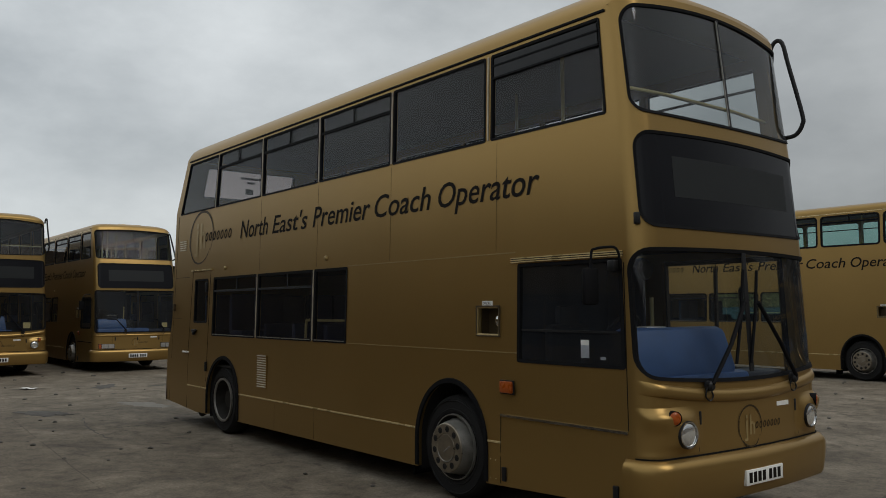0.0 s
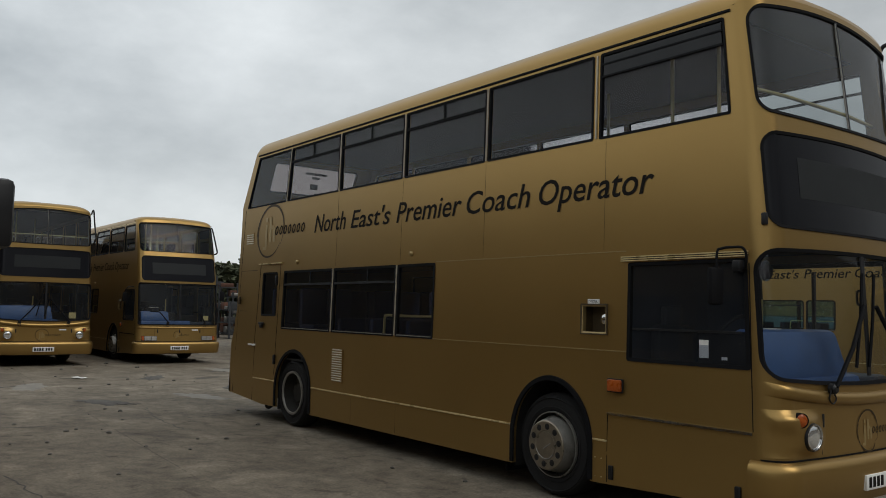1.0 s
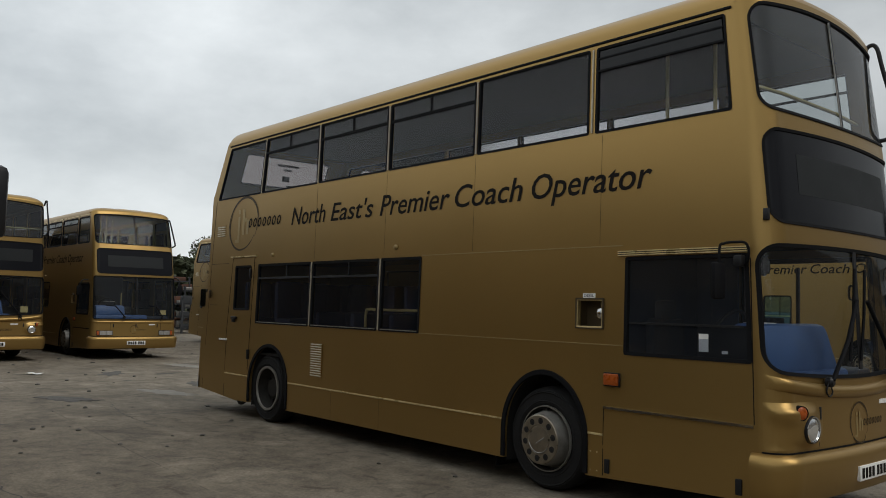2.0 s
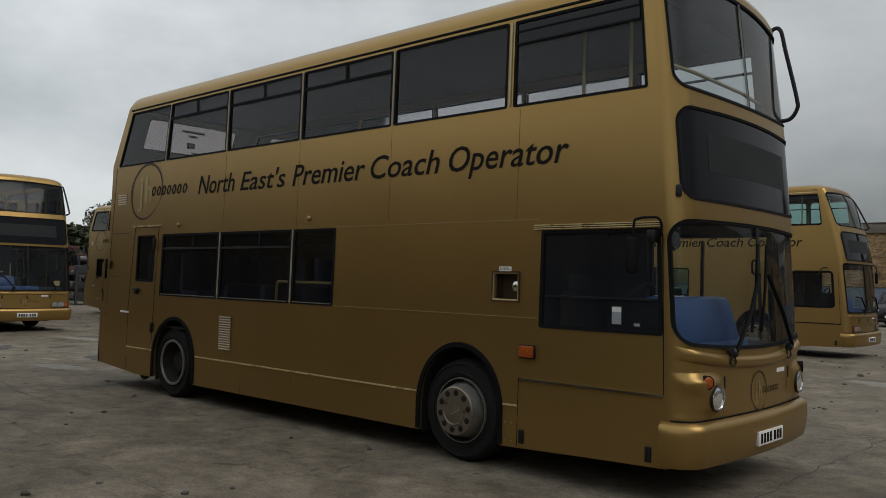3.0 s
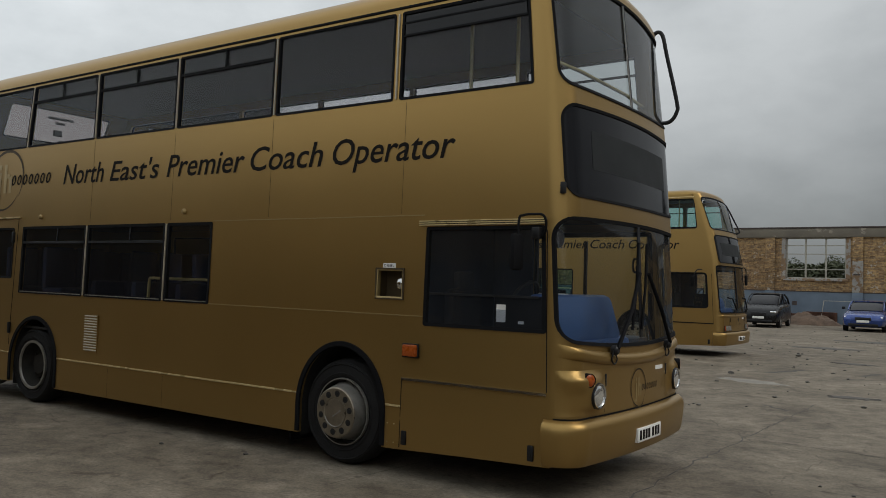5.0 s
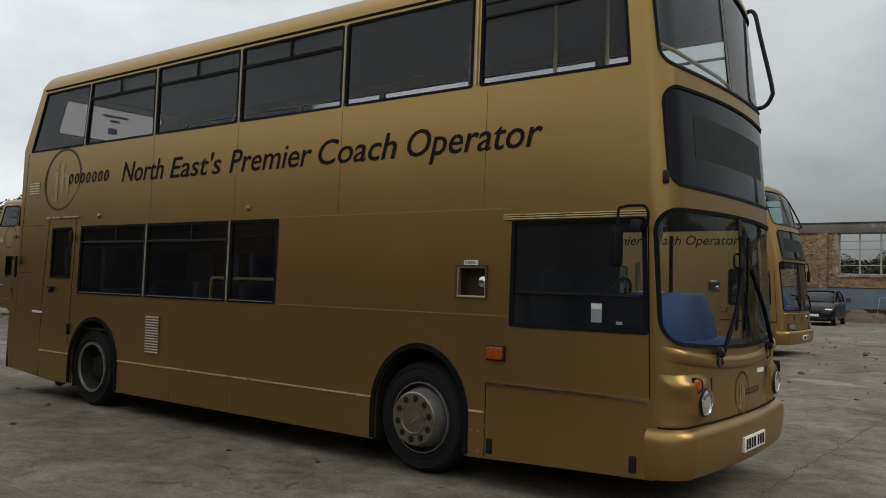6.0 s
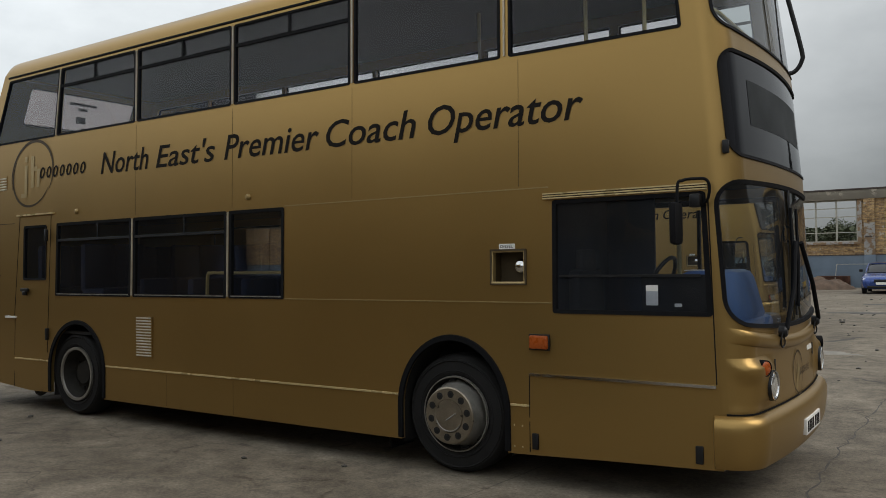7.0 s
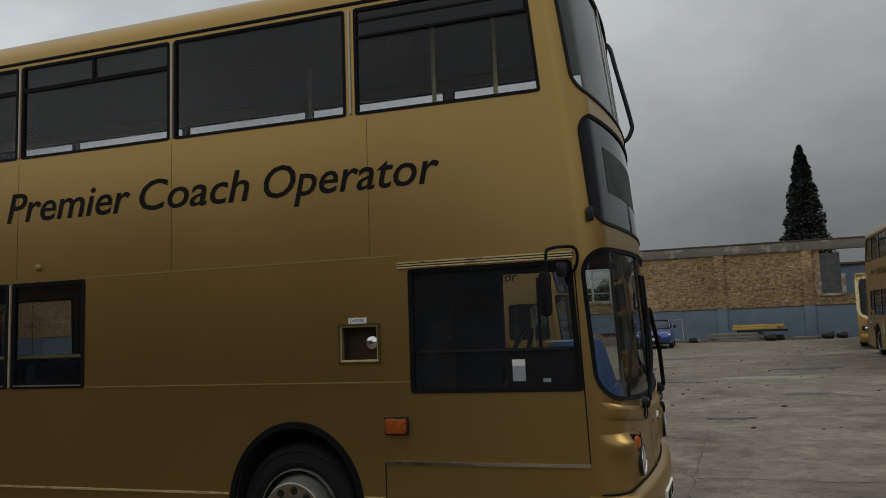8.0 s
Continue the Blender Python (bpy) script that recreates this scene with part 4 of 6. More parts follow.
    # lamps
    for s in (0, 1):
        m_ = (lambda y: y) if s == 0 else (lambda y: WIDE - y)
        if alx:
            pod = bmesh.new()
            rows = []
            for i in range(25):
                a_ = i / 24
                row = []
                for j in range(17):
                    b_ = j / 16
                    y, z = -0.06 + 0.62 * a_, 0.685 + 0.345 * b_
                    q = P(m_(y), z)
                    no = normal_of(P, min(max(m_(y), -0.09), WIDE + 0.09), z)
                    # two swellings: one round the headlamp, one trailing back from the indicator
                    h1 = math.exp(-(((y - 0.32) / 0.18) ** 2 + ((z - 0.83) / 0.15) ** 2) ** 1.3)
                    h2 = math.exp(-(((y - 0.16) / 0.19) ** 2 + ((z - 0.945 - 0.10 * (0.16 - y)) / 0.075) ** 2) ** 1.2)
                    edge = min(1, 6 * min(a_, 1 - a_), 6 * min(b_, 1 - b_))
                    row.append(pod.verts.new(q + no * (0.002 + edge * (0.052 * h1 + 0.052 * h2) / (1 + 0.8 * h1 * h2))))
                rows.append(row)
            for a, b in zip(rows, rows[1:]):
                for k in range(16):
                    pod.faces.new((a[k], b[k], b[k + 1], a[k + 1]) if s == 0 else (a[k + 1], b[k + 1], b[k], a[k]))
            pd = part("lamp_pod", pod, GOLD, root, "swollen gold headlamp pod", 70)
            hx = P(m_(0.335), 0.83).x + 0.050
            tilt = Matrix.Translation((hx, m_(0.335), 0.83)) @ Matrix.Rotation(radians(-3 if s == 0 else 3), 4, "Z")

            def turned(profile_, n=28):
                bm_ = lathe(profile_, n, axis="x", caps=False)
                bm_.transform(tilt)
                return bm_

            part("headlamp_ring", turned([(0.100, -0.07), (0.104, 0.0), (0.098, 0.014), (0.086, 0.008)]), BLACK, pd)
            part("headlamp", turned([(0.088, -0.02), (0.088, 0.002), (0.075, 0.011), (0.04, 0.017), (0.0, 0.019)]), LENS, pd, "round headlamp with a chrome rim")
            part("headlamp_rim", turned([(0.099, 0.0), (0.097, 0.017), (0.089, 0.015), (0.086, 0.0)]), CHROME, pd)
            tilt = Matrix.Translation((P(m_(0.20), 0.957).x + 0.058, m_(0.20), 0.957)) @ Matrix.Rotation(radians(-24 if s == 0 else 24), 4, "Z")
            part("indicator_ring", turned([(0.054, -0.06), (0.054, 0.001), (0.050, 0.001), (0.048, -0.02)], 20), RUBBER, pd)
            part("indicator", turned([(0.050, -0.06), (0.050, -0.006), (0.038, 0.004), (0.0, 0.008)], 20), AMBER, pd, "round amber indicator")
        else:
            lamp = bmesh.new()
            y0, y1 = sorted((m_(0.13), m_(0.56)))
            rows = []
            for z in (0.665, 0.80):
                rows.append([lamp.verts.new(P(y, z) + Vector((0.014, 0, 0))) for y in span(y0, y1, 0.04)])
            for a, b in zip(zip(rows[0], rows[0][1:]), zip(rows[1], rows[1][1:])):
                lamp.faces.new((a[0], a[1], b[1], b[0]))
            hl = part("headlamp", lamp, BLACK, root, "rectangular headlamp cluster")
            for (a, b), mt, nm in (((0.14, 0.21), AMBER, "indicator"), ((0.22, 0.40), STEEL, "headlamp_lens"), ((0.41, 0.55), STEEL, "headlamp_lens")):
                lens = bmesh.new()
                y0, y1 = sorted((m_(a), m_(b)))
                rows = [[lens.verts.new(P(y, z) + Vector((0.020, 0, 0))) for y in span(y0, y1, 0.04)] for z in (0.675, 0.79)]
                for c, d in zip(zip(rows[0], rows[0][1:]), zip(rows[1], rows[1][1:])):
                    lens.faces.new((c[0], c[1], d[1], d[0]))
                part(nm, lens, mt, hl)
    for y in ((0.53, WIDE - 0.53) if alx else (0.58, 1.2, 1.82)):
        q = P(y, 0.93)
        part("panel_catch", boxes(((q.x - 0.01, y - 0.014, 0.885), (q.x + 0.008, y + 0.014, 0.985)), bevel=0.005), BLACK, root)
    part("panel_seam", strip(P, [(0.50, z) for z in span(0.69, 1.0, 0.1)], 0.004, 0.003), LOGO, root)
    part("panel_seam", strip(P, [(WIDE - 0.50, z) for z in span(0.69, 1.0, 0.1)], 0.004, 0.003), LOGO, root)
    q = P(1.66, 0.965)
    part("badge", boxes(((q.x - 0.01, 1.57, 0.95), (q.x + 0.008, 1.75, 0.985))), WHITE, root, "small pale badge")
    emblem(P, 1.15, 0.82, 0.165 if alx else 0.12, root, ink=LOGO)
    # fleet lettering along the side
    emblem(off, -8.607, 2.84, 0.41, root, squash=1.12, slant=0.13)
    for word, a0, wide in (("North", -7.18, 0.845), ("East's", -6.205, 0.925), ("Premier", -5.145, 1.255), ("Coach", -3.805, 0.99), ("Operator", -2.69, 1.38)):
        lettering("lettering", word, lambda a, b: off(a0 + a, 2.748 - 0.004 * (a0 + a + 7.2) + b) + Vector((0, -0.004, 0)), 0.240, wide, 0.22, INK, root, "large dark italic lettering")
    # wheels and arches
    for (x, cz, r, rise), d in zip(arches, (False, True)):
        lip = [(x + (r + 0.004) * math.cos(a), cz + (rise + 0.004) * math.sin(a)) for a in [math.pi * k / 32 for k in range(33)]]
        lip = [(x + r + 0.004, 0.25)] + lip + [(x - r - 0.004, 0.25)]
        part("wheel_arch_trim", strip(off, lip, 0.026, 0.014), RUBBER, root, "black rubber wheel-arch trim")
        for y0, y1 in ((0.045, 0.42), (WIDE - 0.42, WIDE - 0.045)):
            ar = bmesh.new()
            rows = []
            for k in range(25):
                a = math.pi * k / 24
                rows.append([ar.verts.new((x + (r + 0.01) * math.cos(a), y, cz + (rise + 0.01) * math.sin(a))) for y in (y0, y1)])
            rows = [[ar.verts.new((x + r + 0.01, y, 0.2)) for y in (y0, y1)]] + rows + [[ar.verts.new((x - r - 0.01, y, 0.2)) for y in (y0, y1)]]
            for a, b in zip(rows, rows[1:]):
                ar.faces.new((a[0], b[0], b[1], a[1]))
            yy = y1 if y0 < 1 else y0
            ar.faces.new([ar.verts.new(row[1 if y0 < 1 else 0].co) for row in rows])
            part("wheel_housing", ar, UNDER, root)
        wheel(root, x + (0 if not d else -0.085), (0.055, -1), d)
        wheel(root, x + (0 if not d else -0.085), (WIDE - 0.055, 1), d)
        part("axle", tube([(x, 0.3, 0.476), (x, WIDE - 0.3, 0.476)], 0.09, 10), UNDER, root)
    part("mud_flap", boxes(((-3.16, 0.09, 0.12), (-3.14, 0.40, 0.55))), RUBBER, root)
    # chassis, decks and lining
    part("underbody", boxes(((-9.6, 0.45, 0.26), (-0.55, WIDE - 0.45, 0.34)), ((-7.0, 0.10, 0.28), (-3.2, WIDE - 0.1, 0.34)), ((-9.5, 0.1, 0.34), (-8.4, WIDE - 0.1, 0.9))), UNDER, root)
    part("lower_deck_floor", boxes(((-7.1, 0.06, 0.345), (-3.15, WIDE - 0.06, 0.37)), ((-1.9, 0.06, 0.345), (-0.6, WIDE - 0.06, 0.37)), ((-3.15, 0.45, 0.345), (-1.9, WIDE - 0.45, 0.37)), ((-9.4, 0.06, 0.93), (-7.1, WIDE - 0.06, 0.96))), UNDER, root)
    x_up = -0.75 if not alx else -0.45
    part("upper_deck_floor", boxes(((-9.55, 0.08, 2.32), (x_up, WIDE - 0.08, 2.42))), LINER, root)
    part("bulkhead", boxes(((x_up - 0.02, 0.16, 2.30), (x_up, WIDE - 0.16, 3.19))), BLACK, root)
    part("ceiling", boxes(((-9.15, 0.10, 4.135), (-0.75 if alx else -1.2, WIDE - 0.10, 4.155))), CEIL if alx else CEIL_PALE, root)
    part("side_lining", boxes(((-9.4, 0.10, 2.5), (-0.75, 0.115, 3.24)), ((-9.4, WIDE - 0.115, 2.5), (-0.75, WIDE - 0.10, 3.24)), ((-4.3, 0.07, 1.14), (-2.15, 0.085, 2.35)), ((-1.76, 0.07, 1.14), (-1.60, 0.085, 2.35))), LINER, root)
    part("cab_partition", boxes(((-1.72, 0.09, 0.4), (-1.68, 1.35, 2.30)), bevel=0.01), NAVY, root, "dark partition behind the driver")
    part("cab_door", boxes(((-1.68, 1.32, 0.4), (-1.25, 1.36, 2.22)), bevel=0.01), NAVY, root, "dark half-height cab door panel and screen")
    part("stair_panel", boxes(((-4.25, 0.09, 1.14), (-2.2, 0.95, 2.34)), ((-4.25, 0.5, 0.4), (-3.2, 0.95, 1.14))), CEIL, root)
    # seats
    for x in (-1.6, -2.45, -3.3, -4.15, -5.0, -5.85, -6.7, -7.55, -8.4):
        if alx:
            seat_pair(x, 1.41, 2.36, root, 0.86, 0.93)
            if x < -4.2 or x > -2.6:
                seat_pair(x, 0.14, 2.36, root, 0.86, 0.93)
        else:
            seat_pair(x, 1.41, 2.36, root, 0.86, 0.93)
            seat_pair(x, 0.14, 2.36, root, 0.86, 0.93)
    for x in (-4.6, -5.4, -6.2):
        seat_pair(x, 0.14, 0.55, root)
        seat_pair(x, 1.41, 0.55, root)
    for x in (-7.3, -8.2):
        seat_pair(x, 0.14, 0.96, root)
        seat_pair(x, 1.41, 0.96, root)
    # hand rails
    part("hand_rail", tube([(-0.56, 0.12, 3.50), (-0.50, 0.7, 3.50), (-0.50, 1.7, 3.50), (-0.56, WIDE - 0.12, 3.50)], 0.016), RAIL, root, "cream rail across the upper windscreen") if alx else None
    for x, y in ((-1.02, 0.55), (-1.5, 0.55), (-3.0, 1.4)):
        part("hand_rail", tube([(x, y, 2.5), (x, y, 4.13)], 0.017, 8), RAIL, root)
    part("hand_rail", tube(smooth_path([(-5.65, 0.25, 0.95), (-5.65, 0.25, 1.55), (-5.58, 0.25, 1.62), (-5.4, 0.25, 1.62), (-4.45, 0.25, 1.62)], 4), 0.017, 8), RAIL, root, "yellow hand rail")
    part("hand_rail", tube([(-1.75, 1.3, 0.4), (-1.75, 1.3, 2.34)], 0.018, 8), RAIL, root)
    part("hand_rail", tube([(-0.95, 1.05, 0.4), (-0.95, 1.05, 1.85)], 0.018, 8), RAIL, root)
    # driver's cab
    dash = bmesh.new()
    box(dash, (-0.78, 0.16, 0.95), (-0.36, 1.62, 1.23), 0.05)
    part("dashboard", dash, DASH, root, "blue vinyl dashboard")
    part("dashboard_shelf", boxes(((-0.80, 1.62, 0.95), (-0.44, WIDE - 0.14, 1.20)), bevel=0.04), NAVY, root, "dark navy shelf beside the dashboard")
    part("instrument_box", boxes(((-0.86, 0.20, 1.18), (-0.62, 1.34 if alx else 0.94, 1.53 if alx else 1.45)), bevel=0.05), BLACK, root)
    cowl = boxes(((-0.60, 0.17, 1.20), (-0.38, 1.42 if alx else 0.98, 1.60 if alx else 1.50)), bevel=0.06)
    for v in cowl.verts:
        v.co.y += max(0, v.co.y - 0.9) * max(0, 1.56 - v.co.z) * 0.25
        v.co.x -= max(0, v.co.z - 1.25) * 0.25
    part("instrument_cowl", cowl, DASH, root, "tall blue padded instrument cowl")
    part("paper_sheet", boxes(((-0.74, 0.50, 1.60), (-0.58, 0.74, 1.606))), WHITE, root)
    st = part("steering_wheel", tube([(-0.98 + 0.10 * math.sin(a), 0.66 + 0.23 * math.cos(a), 1.50 + 0.20 * math.sin(a)) for a in [k * math.pi / 12 for k in range(24)]], 0.016, 8, True), BLACK, root, "black steering wheel")
    part("steering_column", tube([(-0.98, 0.66, 1.50), (-0.70, 0.66, 1.20)], 0.04, 8), BLACK, st)
    ds = bmesh.new()
    box(ds, (-1.58, 0.40, 0.86), (-1.12, 0.90, 1.0), 0.05)
    box(ds, (-1.64, 0.40, 0.95), (-1.52, 0.90, 1.62), 0.05)
    box(ds, (-1.62, 0.52, 1.58), (-1.54, 0.78, 1.78), 0.03)
    box(ds, (-1.45, 0.55, 0.38), (-1.25, 0.75, 0.88), 0.02)
    part("driver_seat", ds, LINER, root, "driver's seat with a headrest")
    part("cab_trim", boxes(((-0.92, 0.10, 0.9), (-0.43, 0.125, 1.58)), bevel=0.008), RUBBER, root)
    part("ticket_machine", boxes(((-0.95, 1.02, 1.10), (-0.72, 1.26, 1.46)), bevel=0.02), BLACK, root)
    # mirrors
    if alx:
        part("mirror_arm", tube(smooth_path([(-0.46, 0.03, 2.04), (-0.40, -0.04, 2.08), (-0.38, -0.07, 2.16), (-0.40, -0.09, 2.205), (-0.46, -0.11, 2.21), (-0.53, -0.15, 2.20), (-0.56, -0.17, 2.15), (-0.56, -0.17, 1.80)], 5), 0.010, 8), RUBBER, root, "black hooped mirror arm")
        part("mirror_bracket", boxes(((-0.53, -0.03, 2.03), (-0.46, 0.05, 2.12)), bevel=0.012), BLACK, root)
        part("wing_mirror", boxes(((-0.60, -0.25, 1.78), (-0.545, -0.09, 2.06)), bevel=0.028), RUBBER, root, "black rectangular driver's mirror")
        part("branch_guard", tube(smooth_path([(-0.52, 2.34, 4.15), (-0.47, 2.36, 4.26), (-0.40, 2.37, 4.24), (-0.35, 2.38, 4.02), (-0.25, 2.41, 3.55), (-0.25, 2.41, 3.44), (-0.31, 2.39, 3.35), (-0.42, 2.35, 3.33)], 6), 0.020, 10), BLACK, root, "black tubular branch guard at the upper corner")
        q = P(0.05, 2.42)
        part("marker_light", boxes(((q.x - 0.01, 0.035, 2.38), (q.x + 0.03, 0.075, 2.47)), bevel=0.008), BLACK, root)
        part("step_mirror", lathe([(0.07, 0.0), (0.085, 0.03), (0.07, 0.05), (0.0, 0.055)], 16, at=(-0.55, 0.42, 2.06), axis="x"), BLACK, root)
    else:
        part("branch_guard", tube(smooth_path([(-0.98, 2.30, 4.0), (-0.86, 2.31, 4.05), (-0.76, 2.33, 3.98), (-0.46, 2.37, 3.38), (-0.44, 2.37, 3.28), (-0.56, 2.34, 3.24)], 6), 0.022, 10), BLACK, root, "black tubular branch guard at the upper corner")
        part("mirror_arm", tube(smooth_path([(-0.42, 2.32, 2.30), (-0.32, 2.42, 2.32), (-0.27, 2.48, 2.24), (-0.27, 2.50, 1.95)], 5), 0.015, 8), BLACK, root, "black mirror arm")
        part("wing_mirror", boxes(((-0.30, 2.44, 1.84), (-0.24, 2.58, 2.12)), bevel=0.025), RUBBER, root, "black rectangular mirror")
        part("wing_mirror", boxes(((-0.92, -0.22, 1.76), (-0.86, -0.07, 2.02)), bevel=0.025), RUBBER, root, "black rectangular mirror")
        part("mirror_arm", tube(smooth_path([(-0.72, 0.04, 2.2), (-0.80, -0.10, 2.18), (-0.87, -0.16, 2.0)], 5), 0.013, 8), BLACK, root, "black mirror arm")
        part("sticker", boxes(((P(1.95, 1.33).x - 0.03, 1.92, 1.25), (P(1.95, 1.33).x - 0.026, 2.08, 1.38))), RAIL, root, "small yellow notice in the windscreen")


GROUP = "gold double-decker buses in the yard"
bus = thing("double_decker_bus", (-4.9, 1.25, 0), "gold double-decker bus with dark tinted windows and side lettering", "bus", GROUP)
build_bus("round lamps", bus)
far_bus = thing("double_decker_bus", (-4.9, 1.25, 0), "gold double-decker bus with square lamps and pale windows", "bus", GROUP)
build_bus("square lamps", far_bus)
far_bus.matrix_basis = pose(-4.9 - 3.3, 1.25 + 15.3, 0)
row_bus = copy_thing(far_bus, pose(-4.9 - 20.5, 1.25 + 1.87, 0))
tagged(row_bus, "gold double-decker bus with square lamps parked facing outwards")
tail_bus = copy_thing(far_bus, pose(-4.9 - 20.6, 1.25 + 9.0, 0))
tagged(tail_bus, "gold double-decker bus standing beyond the row, tail showing")
lamp_bus = copy_thing(bus, pose(-4.9 - 20.6, 1.25 - 1.72, 0))
tagged(lamp_bus, "gold double-decker bus with round lamps parked facing outwards")
BASE[lamp_bus.name] = lamp_bus.matrix_basis.inverted()
part("notice", boxes(((-20.84, 0.10, 1.27), (-20.83, 0.28, 1.43))), RAIL, lamp_bus, "yellow notice in the windscreen")
side_bus = copy_thing(bus, pose(6.4, 23.65, 0, 0, 0, -90))
tagged(side_bus, "gold double-decker bus parked across, beside a coach")
mirror_bus = copy_thing(bus, pose(-4.9 - 2.65, 1.25 - 7.35, 0))
tagged(mirror_bus, "gold double-decker bus with a large black mirror on its front corner")
BASE[mirror_bus.name] = mirror_bus.matrix_basis.inverted()
part("mirror_arm", tube(smooth_path([(-3.22, -5.00, 2.64), (-3.08, -4.82, 2.69), (-2.98, -4.67, 2.66), (-2.95, -4.64, 2.58), (-2.95, -4.64, 2.27)], 6), 0.022, 10), BLACK, mirror_bus, "black curved mirror arm")
part("wing_mirror", boxes(((-3.02, -4.76, 2.04), (-2.90, -4.49, 2.50)), bevel=0.045), BLACK, mirror_bus, "large black mirror housing")
part("mirror_clamp", boxes(((-2.94, -4.65, 2.24), (-2.86, -4.59, 2.32)), bevel=0.012), BLACK, mirror_bus)

# ---- ground ----


def nodes_of(name):
    m = bpy.data.materials.new(name)
    m.use_nodes = True
    return m, m.node_tree.nodes, m.node_tree.links


def noise_node(n, l, vec, scale, detail=5, rough=0.55, distort=0.0):
    t = n.new("ShaderNodeTexNoise")
    t.inputs["Scale"].default_value, t.inputs["Detail"].default_value, t.inputs["Roughness"].default_value, t.inputs["Distortion"].default_value = scale, detail, rough, distort
    l.new(vec, t.inputs["Vector"])
    return t.outputs["Fac"]


def ramp_node(n, l, fac, stops):
    r = n.new("ShaderNodeValToRGB")
    while len(r.color_ramp.elements) < len(stops):
        r.color_ramp.elements.new(0.5)
    for e, (p, c) in zip(r.color_ramp.elements, stops):
        e.position, e.color = p, (*c, 1) if len(c) == 3 else c
    l.new(fac, r.inputs["Fac"])
    return r.outputs["Color"]


def blend(n, l, mode, fac, a, b):
    x = n.new("ShaderNodeMixRGB")
    x.blend_type = mode
    if isinstance(fac, float):
        x.inputs[0].default_value = fac
    else:
        l.new(fac, x.inputs[0])
    for k, v in ((1, a), (2, b)):
        if isinstance(v, tuple):
            x.inputs[k].default_value = (*v, 1)
        else:
            l.new(v, x.inputs[k])
    return x.outputs["Color"]


def math_node(n, l, op, a, b=None):
    x = n.new("ShaderNodeMath")
    x.operation = op
    for k, v in ((0, a), (1, b)):
        if v is None:
            continue
        if isinstance(v, (int, float)):
            x.inputs[k].default_value = v
        else:
            l.new(v, x.inputs[k])
    return x.outputs[0]


CONCRETE, n, l = nodes_of("yard_concrete")
b_ = n["Principled BSDF"]
vec = n.new("ShaderNodeTexCoord").outputs["Object"]
stretch = n.new("ShaderNodeMapping")
stretch.inputs["Scale"].default_value = (0.9, 1.0, 1.0)
stretch.inputs["Rotation"].default_value = (0, 0, radians(-12))
l.new(vec, stretch.inputs["Vector"])
drag = stretch.outputs[0]
broad, mid, fine = noise_node(n, l, vec, 0.16, 6, 0.6), noise_node(n, l, drag, 1.1, 9, 0.66, 0.4), noise_node(n, l, vec, 34, 6, 0.7)
clump = noise_node(n, l, drag, 5.0, 6, 0.7, 0.3)
col = ramp_node(n, l, mid, [(0.32, (0.098, 0.088, 0.075)), (0.44, (0.152, 0.139, 0.121)), (0.55, (0.195, 0.181, 0.160)), (0.68, (0.262, 0.246, 0.220))])
col = blend(n, l, "MULTIPLY", 0.7, col, ramp_node(n, l, broad, [(0.32, (0.68, 0.66, 0.63)), (0.62, (1.10, 1.09, 1.07))]))
col = blend(n, l, "MULTIPLY", 0.65, col, ramp_node(n, l, clump, [(0.34, (0.55, 0.54, 0.53)), (0.5, (1.0, 1.0, 1.0)), (0.64, (1.3, 1.29, 1.27))]))
col = blend(n, l, "MULTIPLY", 0.8, col, ramp_node(n, l, fine, [(0.3, (0.55, 0.55, 0.55)), (0.7, (1.36, 1.35, 1.33))]))
# oil spots, scuffs and damp stains, drawn out along the way the buses run
spot = noise_node(n, l, drag, 3.2, 4, 0.55, 0.8)
col = blend(n, l, "MULTIPLY", 0.75, col, ramp_node(n, l, spot, [(0.63, (1, 1, 1)), (0.70, (0.50, 0.48, 0.45))]))
col = blend(n, l, "MULTIPLY", 0.3, col, ramp_node(n, l, noise_node(n, l, vec, 13.0, 2, 0.5), [(0.70, (1, 1, 1)), (0.74, (0.35, 0.33, 0.30))]))
# wandering cracks and the joints of the slabs
wn_ = n.new("ShaderNodeTexNoise")
wn_.inputs["Scale"].default_value, wn_.inputs["Detail"].default_value = 0.9, 6
l.new(vec, wn_.inputs["Vector"])
warp = n.new("ShaderNodeVectorMath")
warp.operation = "MULTIPLY_ADD"
l.new(wn_.outputs["Color"], warp.inputs[0])
warp.inputs[1].default_value = (1.1, 1.1, 0)
l.new(vec, warp.inputs[2])
vo = n.new("ShaderNodeTexVoronoi")
vo.feature = "DISTANCE_TO_EDGE"
vo.inputs["Scale"].default_value = 0.17
l.new(warp.outputs[0], vo.inputs["Vector"])
cracks = math_node(n, l, "MULTIPLY", math_node(n, l, "LESS_THAN", vo.outputs["Distance"], 0.0014), math_node(n, l, "GREATER_THAN", noise_node(n, l, vec, 0.35, 4, 0.6), 0.52))
sep = n.new("ShaderNodeSeparateXYZ")
wob = n.new("ShaderNodeVectorMath")
wob.operation = "MULTIPLY_ADD"
l.new(wn_.outputs["Color"], wob.inputs[0])
wob.inputs[1].default_value = (0.05, 0.05, 0)
rot = n.new("ShaderNodeMapping")
rot.inputs["Rotation"].default_value = (0, 0, radians(4))
l.new(vec, rot.inputs["Vector"])
l.new(rot.outputs[0], wob.inputs[2])
l.new(wob.outputs[0], sep.inputs[0])
